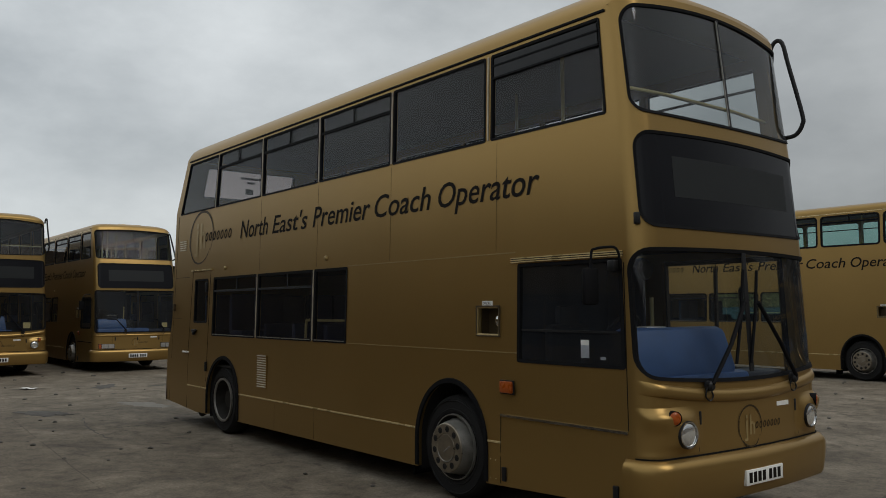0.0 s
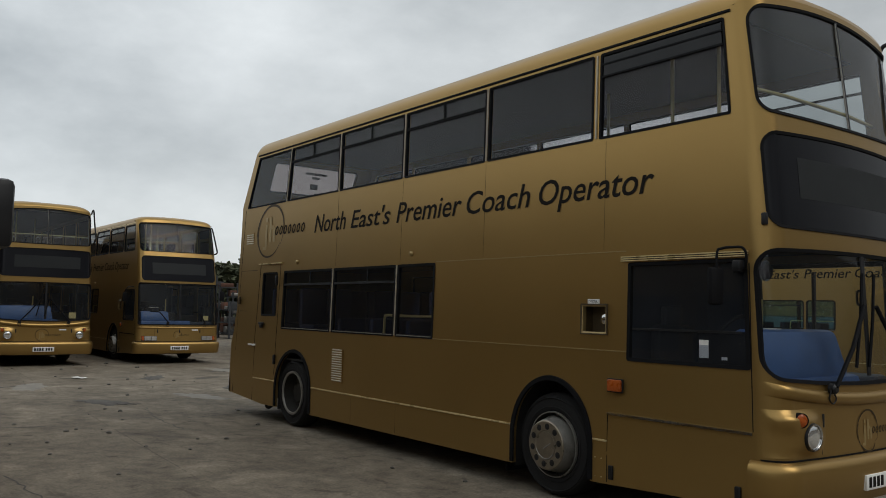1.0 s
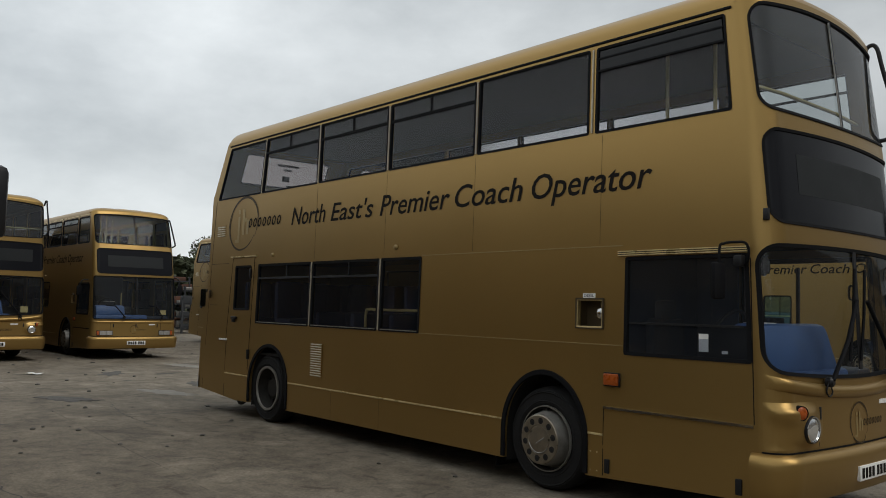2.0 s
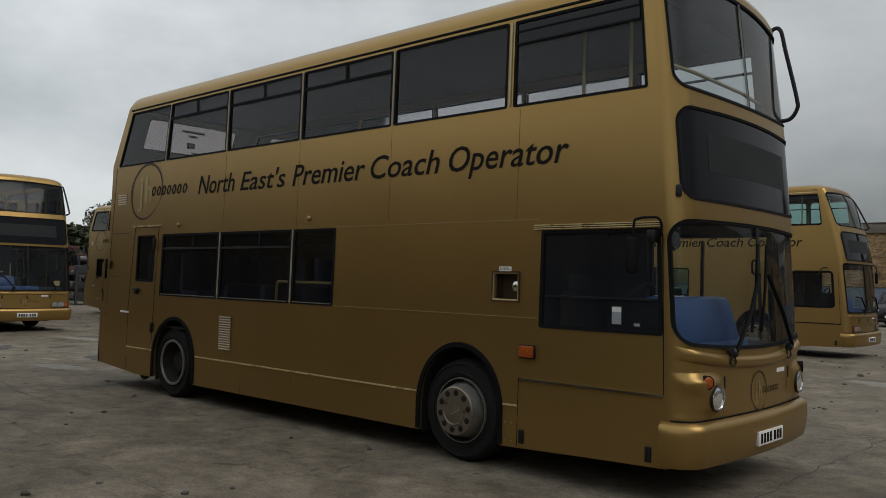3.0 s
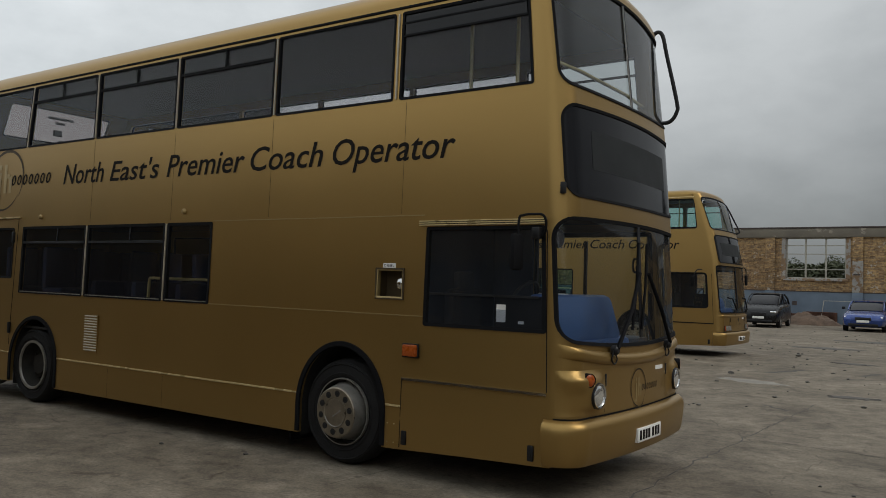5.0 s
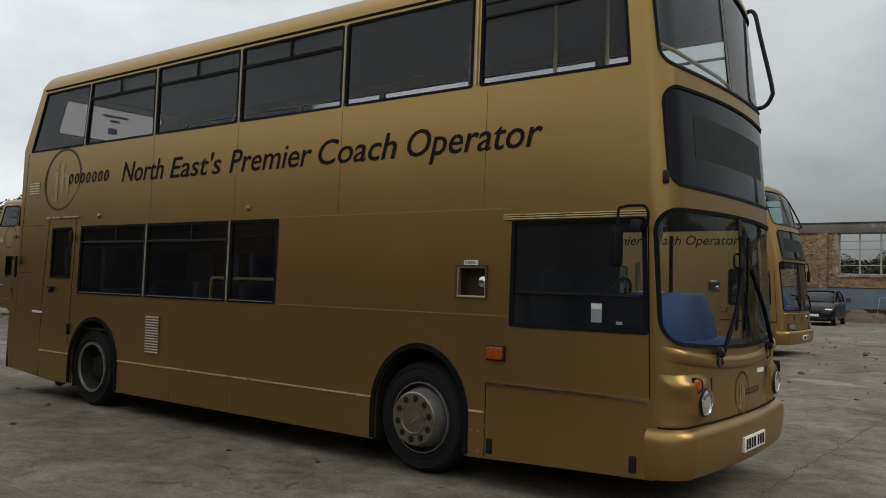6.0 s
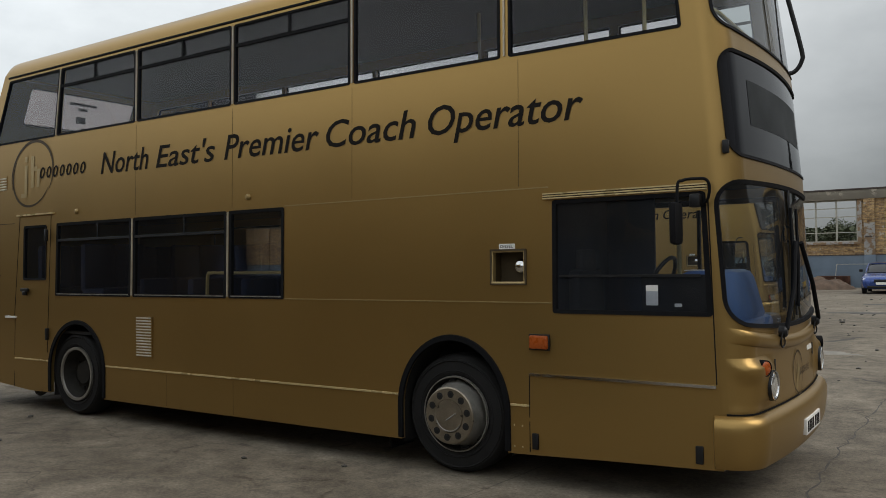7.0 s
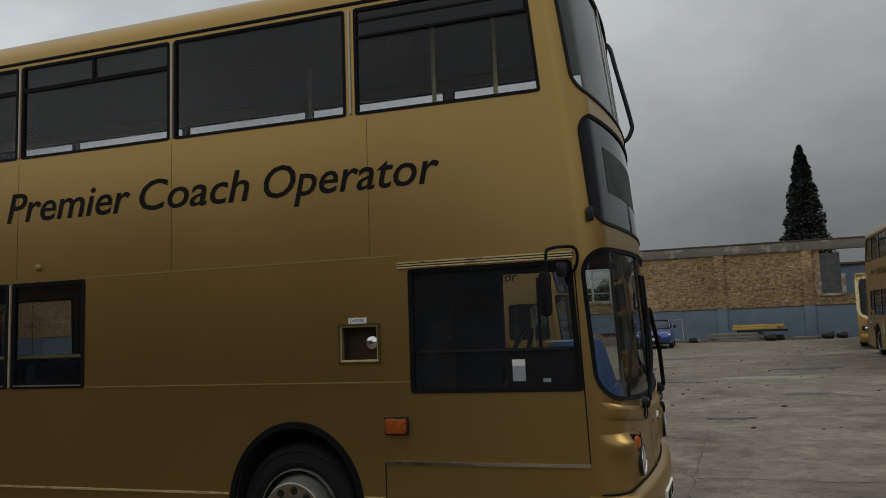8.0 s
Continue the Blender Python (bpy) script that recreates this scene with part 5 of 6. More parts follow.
for axis, pitch, shift in (("X", 5.2, 1000.4), ("Y", 6.2, 1000.9)):
    fr_ = math_node(n, l, "FRACT", math_node(n, l, "DIVIDE", math_node(n, l, "ADD", sep.outputs[axis], shift), pitch))
    c = math_node(n, l, "MULTIPLY", math_node(n, l, "LESS_THAN", fr_, 0.016 / pitch), math_node(n, l, "GREATER_THAN", noise_node(n, l, vec, 0.6, 5, 0.65), 0.47))
    cracks = math_node(n, l, "MAXIMUM", cracks, c)
col = blend(n, l, "MIX", math_node(n, l, "MULTIPLY", cracks, 0.45), col, (0.05, 0.045, 0.038))
b_.inputs["Specular IOR Level"].default_value = 0.25
l.new(blend(n, l, "MULTIPLY", 1.0, col, (0.98, 0.905, 0.80)), b_.inputs["Base Color"])
l.new(ramp_node(n, l, mid, [(0.3, (0.72, 0.72, 0.72)), (0.7, (0.93, 0.93, 0.93))]), b_.inputs["Roughness"])
hgt = math_node(n, l, "SUBTRACT", math_node(n, l, "ADD", math_node(n, l, "MULTIPLY", mid, 1.2), math_node(n, l, "MULTIPLY", fine, 0.35)), math_node(n, l, "MULTIPLY", cracks, 0.6))
bp_ = n.new("ShaderNodeBump")
bp_.inputs["Strength"].default_value, bp_.inputs["Distance"].default_value = 0.55, 0.03
l.new(hgt, bp_.inputs["Height"])
l.new(bp_.outputs[0], b_.inputs["Normal"])

gm = bmesh.new()
gx = [-1500, -400, -150, -80, *range(-50, 62, 4), 90, 160, 400, 1500]
gv = [[gm.verts.new((x, y, 0)) for y in gx] for x in gx]
for i in range(len(gx) - 1):
    for j in range(len(gx) - 1):
        gm.faces.new((gv[i][j], gv[i + 1][j], gv[i + 1][j + 1], gv[i][j + 1]))
ground = part("ground", gm, CONCRETE, None)
tagged(ground, "worn grey concrete yard with cracks and stains", "ground", kind="structure")

CRACK = material("dirt_filled_crack", (0.07, 0.063, 0.053), 0.95, 0, 0.4, 8)
crack_rng = random.Random(5)


def crack(points, width):
    """A dirt-filled crack that wanders along points on the ground."""
    bm = bmesh.new()
    rows = []
    for (x0, y0), (x1, y1) in zip(points, points[1:]):
        d = Vector((x1 - x0, y1 - y0))
        k = max(2, int(d.length / 0.12))
        q = Vector((-d.y, d.x)).normalized()
        for i in range(k):
            w, o = width * crack_rng.uniform(0.25, 0.75), crack_rng.gauss(0, 0.018)
            c = Vector((x0, y0)) + d * i / k + q * o
            rows.append([bm.verts.new((*(c + q * w), 0.003)), bm.verts.new((*(c - q * w), 0.003))])
    for a, b in zip(rows, rows[1:]):
        bm.faces.new((a[0], a[1], b[1], b[0]))
    part("crack", bm, CRACK, ground)


crack([(0.0, 0.6), (0.0, 1.35), (0.01, 3.37), (0.02, 4.16), (0.03, 5.47), (0.08, 8.0)], 0.014)
crack([(0.02, 4.1), (0.6, 4.13), (1.3, 4.05), (3.4, 4.1)], 0.013)
crack([(-0.54, 7.22), (0.0, 6.75)], 0.05)
crack([(-1.72, 12.4), (-1.45, 13.1), (-1.2, 13.9)], 0.16)
crack([(-0.04, 13.3), (0.18, 14.3)], 0.14)
crack([(-9.9, -1.9), (-9.2, -0.96), (-9.4, 0.15), (-9.3, 1.4)], 0.03)
crack([(-6.0, -3.9), (-4.9, -3.82), (-4.47, -3.76), (-3.6, -3.85)], 0.018)
crack([(-9.4, -3.6), (-9.27, -2.7)], 0.05)
crack([(-16.8, -1.0), (-16.6, 0.2), (-16.7, 1.5)], 0.07)
crack([(-10.7, -1.03), (-9.4, -1.3), (-8.0, -1.37)], 0.02)
crack([(-15.65, 1.7), (-15.8, 2.4)], 0.22)
crack([(-14.4, 0.5), (-14.55, 0.85)], 0.14)
crack([(-15.2, -2.5), (-15.35, -2.0)], 0.16)
crack([(-17.5, 2.5), (-17.2, 4.6)], 0.12)
crack([(-18.4, 3.5), (-18.3, 5.8)], 0.16)
crack([(2.0, 9.5), (3.4, 9.9)], 0.06)
crack([(-2.5, 18.5), (0.5, 19.4), (3.0, 19.2)], 0.09)

# spalled patches, raised flakes and litter
SPALL = material("broken_asphalt", (0.085, 0.078, 0.069), 0.95, 0, 0.35, 6, 0.6, 60)
PALE = material("pale_screed", (0.205, 0.188, 0.16), 0.9, 0, 0.2, 4, 0.4, 60)
rng = random.Random(11)


def patch(name, x, y, r, mat, label, h=0.012, long=2.2, turn=0.0):
    bm = bmesh.new()
    n_ = 26
    ring, top = [], []
    for k in range(n_):
        a = 2 * math.pi * k / n_
        q = r * (0.62 + 0.55 * rng.random())
        px, py = q * long * math.cos(a), q * math.sin(a)
        p = Vector((px * math.cos(turn) - py * math.sin(turn), px * math.sin(turn) + py * math.cos(turn), 0))
        ring.append(bm.verts.new((x + p.x, y + p.y, -0.01)))
        top.append(bm.verts.new((x + p.x * 0.86, y + p.y * 0.86, h * (0.6 + 0.6 * rng.random()))))
    mid_ = bm.verts.new((x, y, h))
    for k in range(n_):
        bm.faces.new((ring[k], ring[(k + 1) % n_], top[(k + 1) % n_], top[k]))
        bm.faces.new((top[k], top[(k + 1) % n_], mid_))
    tagged(part(name, bm, mat, None), label, "patch", "patches on the yard")


for x, y, r, turn in ((-14.5, 3.6, 0.35, 0.2), (-16.2, 0.9, 0.28, 2.6), (-11.8, -1.4, 0.30, 0.4), (-17.5, 5.6, 0.40, 0.1), (-13.2, 1.6, 0.24, 2.9), (0.4, 9.2, 0.18, 0.2), (1.9, 13.2, 0.22, 0.1), (-0.6, 16.4, 0.24, 3.0), (-2.2, 22.0, 0.5, 0.1), (2.4, 20.5, 0.45, 0.2), (-1.6, 27.0, 0.6, 0.05), (-18.6, 6.6, 0.5, 0.3), (-12.6, 6.9, 0.4, 0.2)):
    patch("asphalt_patch", x, y, r, SPALL, "dark crumbled asphalt patch in the concrete", 0.014, 2.4, turn)
for x, y, r, turn in ((-12.0, 0.4, 0.30, 0.3), (-15.0, -1.9, 0.35, 2.8), (-17.8, 3.3, 0.32, 0.2), (1.2, 17.6, 0.55, 0.1), (-1.5, 10.4, 0.30, 2.9)):
    patch("screed_patch", x, y, r, PALE, "pale worn screed patch in the concrete", 0.010, 2.6, turn)
grit = bmesh.new()
for k in range(900):
    x, y = rng.uniform(-30, 6), rng.uniform(-5, 34)
    if -9.6 < x < 0.2 and -0.1 < y < 2.6:
        continue
    s_ = rng.uniform(0.012, 0.045) * (1.6 if rng.random() < 0.06 else 1)
    vs = bmesh.ops.create_icosphere(grit, subdivisions=1, radius=s_)["verts"]
    for v in vs:
        v.co = Vector((v.co.x * rng.uniform(0.7, 1.3) + x, v.co.y * rng.uniform(0.7, 1.3) + y, v.co.z * 0.55 + s_ * 0.25))
tagged(part("grit", grit, material("loose_grit", (0.09, 0.083, 0.072), 0.95, 0, 0.5, 3), None), "loose grit and crumbs of concrete on the yard", "grit", kind="stuff")
for x, y, a in ((-14.8, 6.0, 0.3), (-19.0, 6.2, 1.2), (-16.6, -0.6, 0.9)):
    bm = bmesh.new()
    vs = bmesh.ops.create_grid(bm, x_segments=4, y_segments=3, size=0.5)["verts"]
    for v in vs:
        v.co = Matrix.Rotation(a, 3, "Z") @ Vector((v.co.x * 0.34, v.co.y * 0.20, 0.02 + 0.03 * rng.random())) + Vector((x, y, 0))
    tagged(part("litter_scrap", bm, WHITE, None), "crumpled white paper scrap on the yard", "litter", "litter on the yard")

# ---- old factory wall ----
BRICK, n, l = nodes_of("old_yellow_brick")
vec = n.new("ShaderNodeTexCoord").outputs["Object"]
mp = n.new("ShaderNodeMapping")
mp.inputs["Rotation"].default_value = (radians(90), 0, 0)
l.new(vec, mp.inputs["Vector"])
br = n.new("ShaderNodeTexBrick")
br.inputs["Scale"].default_value = 1.0
br.inputs["Brick Width"].default_value, br.inputs["Row Height"].default_value, br.inputs["Mortar Size"].default_value = 0.225, 0.075, 0.007
br.inputs["Color1"].default_value, br.inputs["Color2"].default_value, br.inputs["Mortar"].default_value = (0.42, 0.285, 0.145, 1), (0.13, 0.07, 0.04, 1), (0.22, 0.19, 0.155, 1)
br.inputs["Bias"].default_value = -0.25
l.new(mp.outputs[0], br.inputs["Vector"])
blotch, soot = noise_node(n, l, vec, 2.6, 8, 0.72), noise_node(n, l, vec, 0.35, 4)
col = blend(n, l, "MULTIPLY", 0.9, br.outputs["Color"], ramp_node(n, l, noise_node(n, l, vec, 7.0, 4, 0.8), [(0.34, (0.42, 0.36, 0.32)), (0.5, (0.95, 0.92, 0.85)), (0.66, (1.35, 1.25, 1.05))]))
col = blend(n, l, "MULTIPLY", 0.6, col, ramp_node(n, l, soot, [(0.35, (0.72, 0.66, 0.6)), (0.65, (1.15, 1.12, 1.05))]))
col = blend(n, l, "MIX", ramp_node(n, l, blotch, [(0.60, (0, 0, 0)), (0.64, (0.75, 0.75, 0.75))]), col, (0.50, 0.47, 0.42))
l.new(col, n["Principled BSDF"].inputs["Base Color"])
n["Principled BSDF"].inputs["Roughness"].default_value = 0.92
bp_ = n.new("ShaderNodeBump")
bp_.inputs["Strength"].default_value, bp_.inputs["Distance"].default_value = 0.8, 0.02
l.new(math_node(n, l, "ADD", br.outputs["Fac"], noise_node(n, l, vec, 30, 4)), bp_.inputs["Height"])
l.new(bp_.outputs[0], n["Principled BSDF"].inputs["Normal"])


def peeling(name, paint, under, cover, scale=2.2):
    m, n, l = nodes_of(name)
    vec = n.new("ShaderNodeTexCoord").outputs["Object"]
    f = ramp_node(n, l, noise_node(n, l, vec, scale, 10, 0.7), [(cover - 0.02, (0, 0, 0)), (cover + 0.02, (1, 1, 1))])
    base = blend(n, l, "MULTIPLY", 0.7, paint, ramp_node(n, l, noise_node(n, l, vec, 0.8, 6), [(0.3, (0.72, 0.72, 0.74)), (0.7, (1.15, 1.15, 1.13))]))
    l.new(blend(n, l, "MIX", f, base, under), n["Principled BSDF"].inputs["Base Color"])
    n["Principled BSDF"].inputs["Roughness"].default_value = 0.85
    return m


BLUE = peeling("faded_blue_paint", (0.135, 0.172, 0.218), (0.20, 0.20, 0.19), 0.72)
LINTEL = peeling("stained_concrete_beam", (0.17, 0.148, 0.115), (0.33, 0.29, 0.23), 0.60, 1.4)
PLASTER = peeling("flaking_white_paint", (0.33, 0.315, 0.29), (0.22, 0.14, 0.08), 0.50, 3.0)
DARKBAND = material("tar_line", (0.06, 0.045, 0.04), 0.8, 0, 0.3, 3)
FRAMEW = material("cream_window_paint", (0.34, 0.32, 0.265), 0.6, 0, 0.2, 8)
WY = 44.9
wall = thing("factory_wall", (-20, WY, 0), "old yellow brick factory wall with piers and a blue painted base", "wall")
tagged(wall, kind="structure")
BASE[wall.name] = Matrix.Translation((20, -WY, 0))
part("brickwork", boxes(((-75, WY, -0.2), (-8.45, WY + 0.4, 4.88)), ((-8.45, WY, -0.2), (-5.22, WY + 0.4, 2.50)), ((-5.22, WY, -0.2), (5.27, WY + 0.4, 4.88)), ((5.27, WY, -0.2), (6.95, WY + 0.4, 2.35)), ((6.95, WY, -0.2), (7.4, WY + 0.4, 1.8))), BRICK, wall)
part("concrete_beam", boxes(((-75, WY - 0.13, 4.86), (11.4, WY + 0.45, 5.38)), bevel=0.02), LINTEL, wall, "stained concrete ring beam along the top")
part("coping", boxes(((-75, WY - 0.17, 5.38), (11.5, WY + 0.5, 5.46)), bevel=0.01), DARKBAND, wall, "dark coping strip")
part("blue_base", boxes(((-75, WY - 0.035, -0.2), (7.4, WY, 1.76))), BLUE, wall, "faded blue painted base of the wall")
part("tar_line", boxes(((-75, WY - 0.055, 1.76), (7.4, WY, 1.82))), DARKBAND, wall)
pitch = 4.62
for k in range(-14, 4):
    x = -4.65 + pitch * k
    w_ = 0.27
    pr = part("pier", boxes(((x - w_, WY - 0.12, 1.80), (x + w_, WY, 4.86)), bevel=0.012), PLASTER if k == 0 else BRICK, wall, "brick pier with flaking white paint")
    part("pier_base", boxes(((x - w_ - 0.01, WY - 0.135, -0.2), (x + w_ + 0.01, WY, 1.79)), bevel=0.012), BLUE, pr)
    if k == 0:
        part("pier_top", boxes(((x - w_ - 0.005, WY - 0.13, 3.55), (x + w_ + 0.005, WY, 4.86)), bevel=0.012), BRICK, pr)
        part("dark_slot", boxes(((x - 0.21, WY - 0.14, 2.75), (x + 0.13, WY - 0.1, 2.83))), DARKBAND, pr)
part("wall_vent", boxes(((-8.04, WY - 0.06, 0.98), (-7.78, WY - 0.03, 1.22))), DARKBAND, wall, "small dark square vent")


def metal_window(x0, x1, z0, z1, cols, rows_):
    win = part("window_frame", boxes(((x0, WY + 0.10, z0), (x0 + 0.07, WY + 0.17, z1)), ((x1 - 0.07, WY + 0.10, z0), (x1, WY + 0.17, z1)), ((x0, WY + 0.10, z0), (x1, WY + 0.17, z0 + 0.07)), ((x0, WY + 0.10, z1 - 0.07), (x1, WY + 0.17, z1))), FRAMEW, wall, "cream metal window frame")
    for c in range(1, cols):
        x = x0 + (x1 - x0) * c / cols
        part("mullion", boxes(((x - 0.045, WY + 0.09, z0), (x + 0.045, WY + 0.16, z1))), FRAMEW, win)
    for z in rows_:
        part("glazing_bar", boxes(((x0, WY + 0.105, z - 0.024), (x1, WY + 0.15, z + 0.024))), FRAMEW, win)
    part("window_sill", boxes(((x0 - 0.12, WY - 0.10, z0 - 0.13), (x1 + 0.12, WY + 0.12, z0 + 0.01)), bevel=0.01), PLASTER, win, "flaking sill")
    part("reveal", boxes(((x0 - 0.22, WY - 0.03, z0 + 0.01), (x0 - 0.002, WY + 0.1, z1 + 0.1)), ((x1 + 0.002, WY - 0.03, z0 + 0.01), (x1 + 0.22, WY + 0.1, z1 + 0.1))), PLASTER, win)


metal_window(-8.43, -5.24, 2.52, 4.86, 3, (3.05, 3.92, 4.40))
part("window_panel", boxes(((5.27, WY + 0.05, 2.35), (6.30, WY + 0.12, 4.66))), material("grimy_boarding", (0.07, 0.073, 0.068), 0.8, 0, 0.3, 3), wall, "grimy boarded window panel")
metal_window(5.29, 6.30, 2.42, 3.4, 1, ())

# unseen walls close the yard, added to darken what the paint and glass mirror
SHED = material("brown_shed_cladding", (0.085, 0.06, 0.038), 0.8, 0, 0.2, 0.5)
tagged(part("rear_shade_wall", boxes(((-14, -20.5, -0.2), (60, -20, 4.6)), ((-14.5, -20.5, -0.2), (-14, -8.4, 5.1)), ((-70, -8.4, -0.2), (-14, -7.9, 5.1)), ((-31.5, -7.9, -0.2), (-31, 7.4, 4.1))), SHED, None), "unseen plain dark wall added to darken reflections", "wall", kind="structure")
tagged(part("east_shade_wall", boxes(((24, -20, -0.2), (24.5, 62, 7.5))), SHED, None), "unseen plain dark wall added to darken reflections", "wall", kind="structure")

# ---- cars ----


def loft(stations, shape, n=20):
    bm = bmesh.new()
    rings = []
    for st in stations:
        rings.append([bm.verts.new(p) for p in shape(st, n)])
    for a, b in zip(rings, rings[1:]):
        for k in range(n):
            bm.faces.new((a[k], a[(k + 1) % n], b[(k + 1) % n], b[k]))
    bm.faces.new(rings[0][::-1])
    bm.faces.new(rings[-1])
    return bm


def slab(st, n):
    x, w, z0, z1, e = st
    out = []
    for k in range(n):
        a = 2 * math.pi * (k + 0.5) / n
        c, s_ = math.cos(a), math.sin(a)
        out.append(Vector((x, w * math.copysign(abs(c) ** e, c), (z0 + z1) / 2 + (z1 - z0) / 2 * math.copysign(abs(s_) ** e, s_))))
    return out


def car(paint, label, at, turn, tall=0.0):
    """A parked car, built facing +x about its own middle, then set down."""
    root = new("parked_car")
    tagged(root, label, "car", "cars parked by the wall")
    part("body", loft([(2.22, 0.62, 0.32, 0.62, 0.5), (2.18, 0.78, 0.24, 0.72, 0.45), (1.95, 0.87, 0.20, 0.80 + tall * 0.5, 0.4), (1.4, 0.90, 0.19, 0.90 + tall * 0.6, 0.36), (0.85, 0.91, 0.19, 0.97 + tall * 0.6, 0.34), (0.0, 0.91, 0.19, 0.98 + tall * 0.6, 0.34), (-1.2, 0.91, 0.19, 0.99 + tall * 0.6, 0.34), (-1.9, 0.88, 0.22, 1.0 + tall * 0.6, 0.38), (-2.2, 0.80, 0.30, 0.95 + tall * 0.6, 0.45), (-2.26, 0.66, 0.36, 0.85, 0.5)], slab, 24), paint, root, "", 50)
    tz = 1.40 + tall
    back = -1.75 if not tall else -2.05
    glass_at = lambda bm_: part("window", bm_, GLASS_BLACK, root, "dark car window", 50)
    zc, zr = 0.92 + tall * 0.6, tz - 0.02
    glass_at(loft([(1.05, 0.70, 0.90, 0.97 + tall * 0.6, 0.5), (0.55, 0.72, 0.90, 1.24 + tall, 0.45), (0.12, 0.68, 0.90, tz - 0.03, 0.42)], slab, 24))
    glass_at(loft([(0.12, 0.70, 0.90, tz - 0.03, 0.42), (-0.37, 0.69, 0.90, zr, 0.42)], slab, 24))
    glass_at(loft([(-0.39, 0.69, 0.90, zr, 0.42), (-1.1, 0.68, 0.90, tz - 0.06, 0.42)], slab, 24))
    glass_at(loft([(-1.1, 0.67, 0.90, tz - 0.06, 0.42), (back + 0.2, 0.68, 0.90, 1.15 + tall, 0.5), (back, 0.66, 0.90, 0.99 + tall * 0.6, 0.5)], slab, 24))
    part("roof", loft([(0.22, 0.60, tz - 0.05, tz - 0.02, 0.6), (0.0, 0.66, tz - 0.06, tz + 0.01, 0.6), (-0.6, 0.66, tz - 0.06, tz + 0.025, 0.6), (-1.15, 0.64, tz - 0.09, tz - 0.01, 0.6), (-1.3, 0.60, tz - 0.13, tz - 0.08, 0.6)], slab, 16), paint, root, "", 60)
    for s_ in (-1, 1):
        part("pillar", tube([(1.02, 0.74 * s_, 0.98 + tall * 0.6), (0.55, 0.72 * s_, 1.22 + tall), (0.12, 0.67 * s_, tz - 0.03)], 0.030, 8), paint, root)
        part("pillar", tube([(-0.35, 0.76 * s_, 0.97 + tall * 0.6), (-0.42, 0.68 * s_, tz - 0.03)], 0.030, 8), BLACK, root)
        part("pillar", tube([(back, 0.74 * s_, 0.98 + tall * 0.6), (back + 0.22, 0.70 * s_, 1.16 + tall), (-1.15, 0.66 * s_, tz - 0.05)], 0.045, 8), paint, root)
        part("door_mirror", boxes(((0.62, min(0.90 * s_, 1.06 * s_), 0.98 + tall * 0.6), (0.74, max(0.90 * s_, 1.06 * s_), 1.11 + tall * 0.6)), bevel=0.03), BLACK, root)
        part("headlamp", boxes(((1.98, min(0.50 * s_, 0.80 * s_), 0.60 + tall * 0.4), (2.16, max(0.50 * s_, 0.80 * s_), 0.70 + tall * 0.4)), bevel=0.03), LENS, root)
        for x in (1.42, -1.38):
            y = 0.86 * s_
            ty = part("wheel", lathe([(0.20, -0.02 * s_), (0.22, 0.02 * s_), (0.30, 0.03 * s_), (0.325, 0.0), (0.325, -0.15 * s_), (0.2, -0.17 * s_)], 28, None, (x, y, 0.325)), TYRE, root)
            part("rim", lathe([(0.205, 0.0), (0.20, 0.03 * s_), (0.17, 0.02 * s_), (0.05, 0.035 * s_), (0.0, 0.035 * s_)], 20, None, (x, y, 0.325)), STEEL, ty)
    part("grille", boxes(((2.10, -0.34, 0.50), (2.235, 0.34, 0.66 + tall * 0.3)), bevel=0.03), BLACK, root)
    part("lower_grille", boxes(((2.10, -0.62, 0.26), (2.235, 0.62, 0.38)), bevel=0.03), BLACK, root)
    part("number_plate", boxes(((2.20, -0.26, 0.42), (2.25, 0.26, 0.53)), bevel=0.004), WHITE, root)
    root.matrix_basis = pose(*at, 0, 0, turn)
    return root


car(material("blue_car_paint", (0.022, 0.055, 0.22), 0.25, 0.4, 0.08, 2, coat=0.7), "blue saloon car parked nose-out by the wall", (-3.25, 38.3, 0), -88)
car(material("black_car_paint", (0.008, 0.008, 0.009), 0.3, 0.0, 0.08, 2, coat=0.0, spec=0.3), "black tall hatchback parked by the wall", (-7.65, 37.3, 0), -86, 0.22)

# ---- things along the wall ----
EARTH = material("dug_earth", (0.10, 0.066, 0.045), 0.95, 0, 0.35, 2.5, 0.8, 18)
RUST = material("rusty_steel", (0.10, 0.045, 0.028), 0.85, 0.2, 0.4, 3)
TIMBER = material("weathered_timber", (0.20, 0.18, 0.15), 0.9, 0, 0.25, 4)
YELLOW = material("yellow_beam_paint", (0.48, 0.30, 0.06), 0.6, 0, 0.2, 3)
bm = bmesh.new()
vs = bmesh.ops.create_grid(bm, x_segments=36, y_segments=20, size=1)["verts"]
for v in vs:
    x, y = v.co.x, v.co.y
    h = max(0, 1 - x * x - y * y)
    v.co = Vector((-6.55 + x * 1.55, 42.2 + y * 1.1, -0.03 + 0.78 * h ** 0.8 * (0.75 + 0.5 * noise.noise(Vector((x * 3, y * 3, 1)))) + 0.07 * noise.noise(Vector((x * 14, y * 14, 2))) * (h > 0)))
tagged(part("earth_mound", bm, EARTH, None, "", 80), "heap of dug brown earth by the wall", "mound")


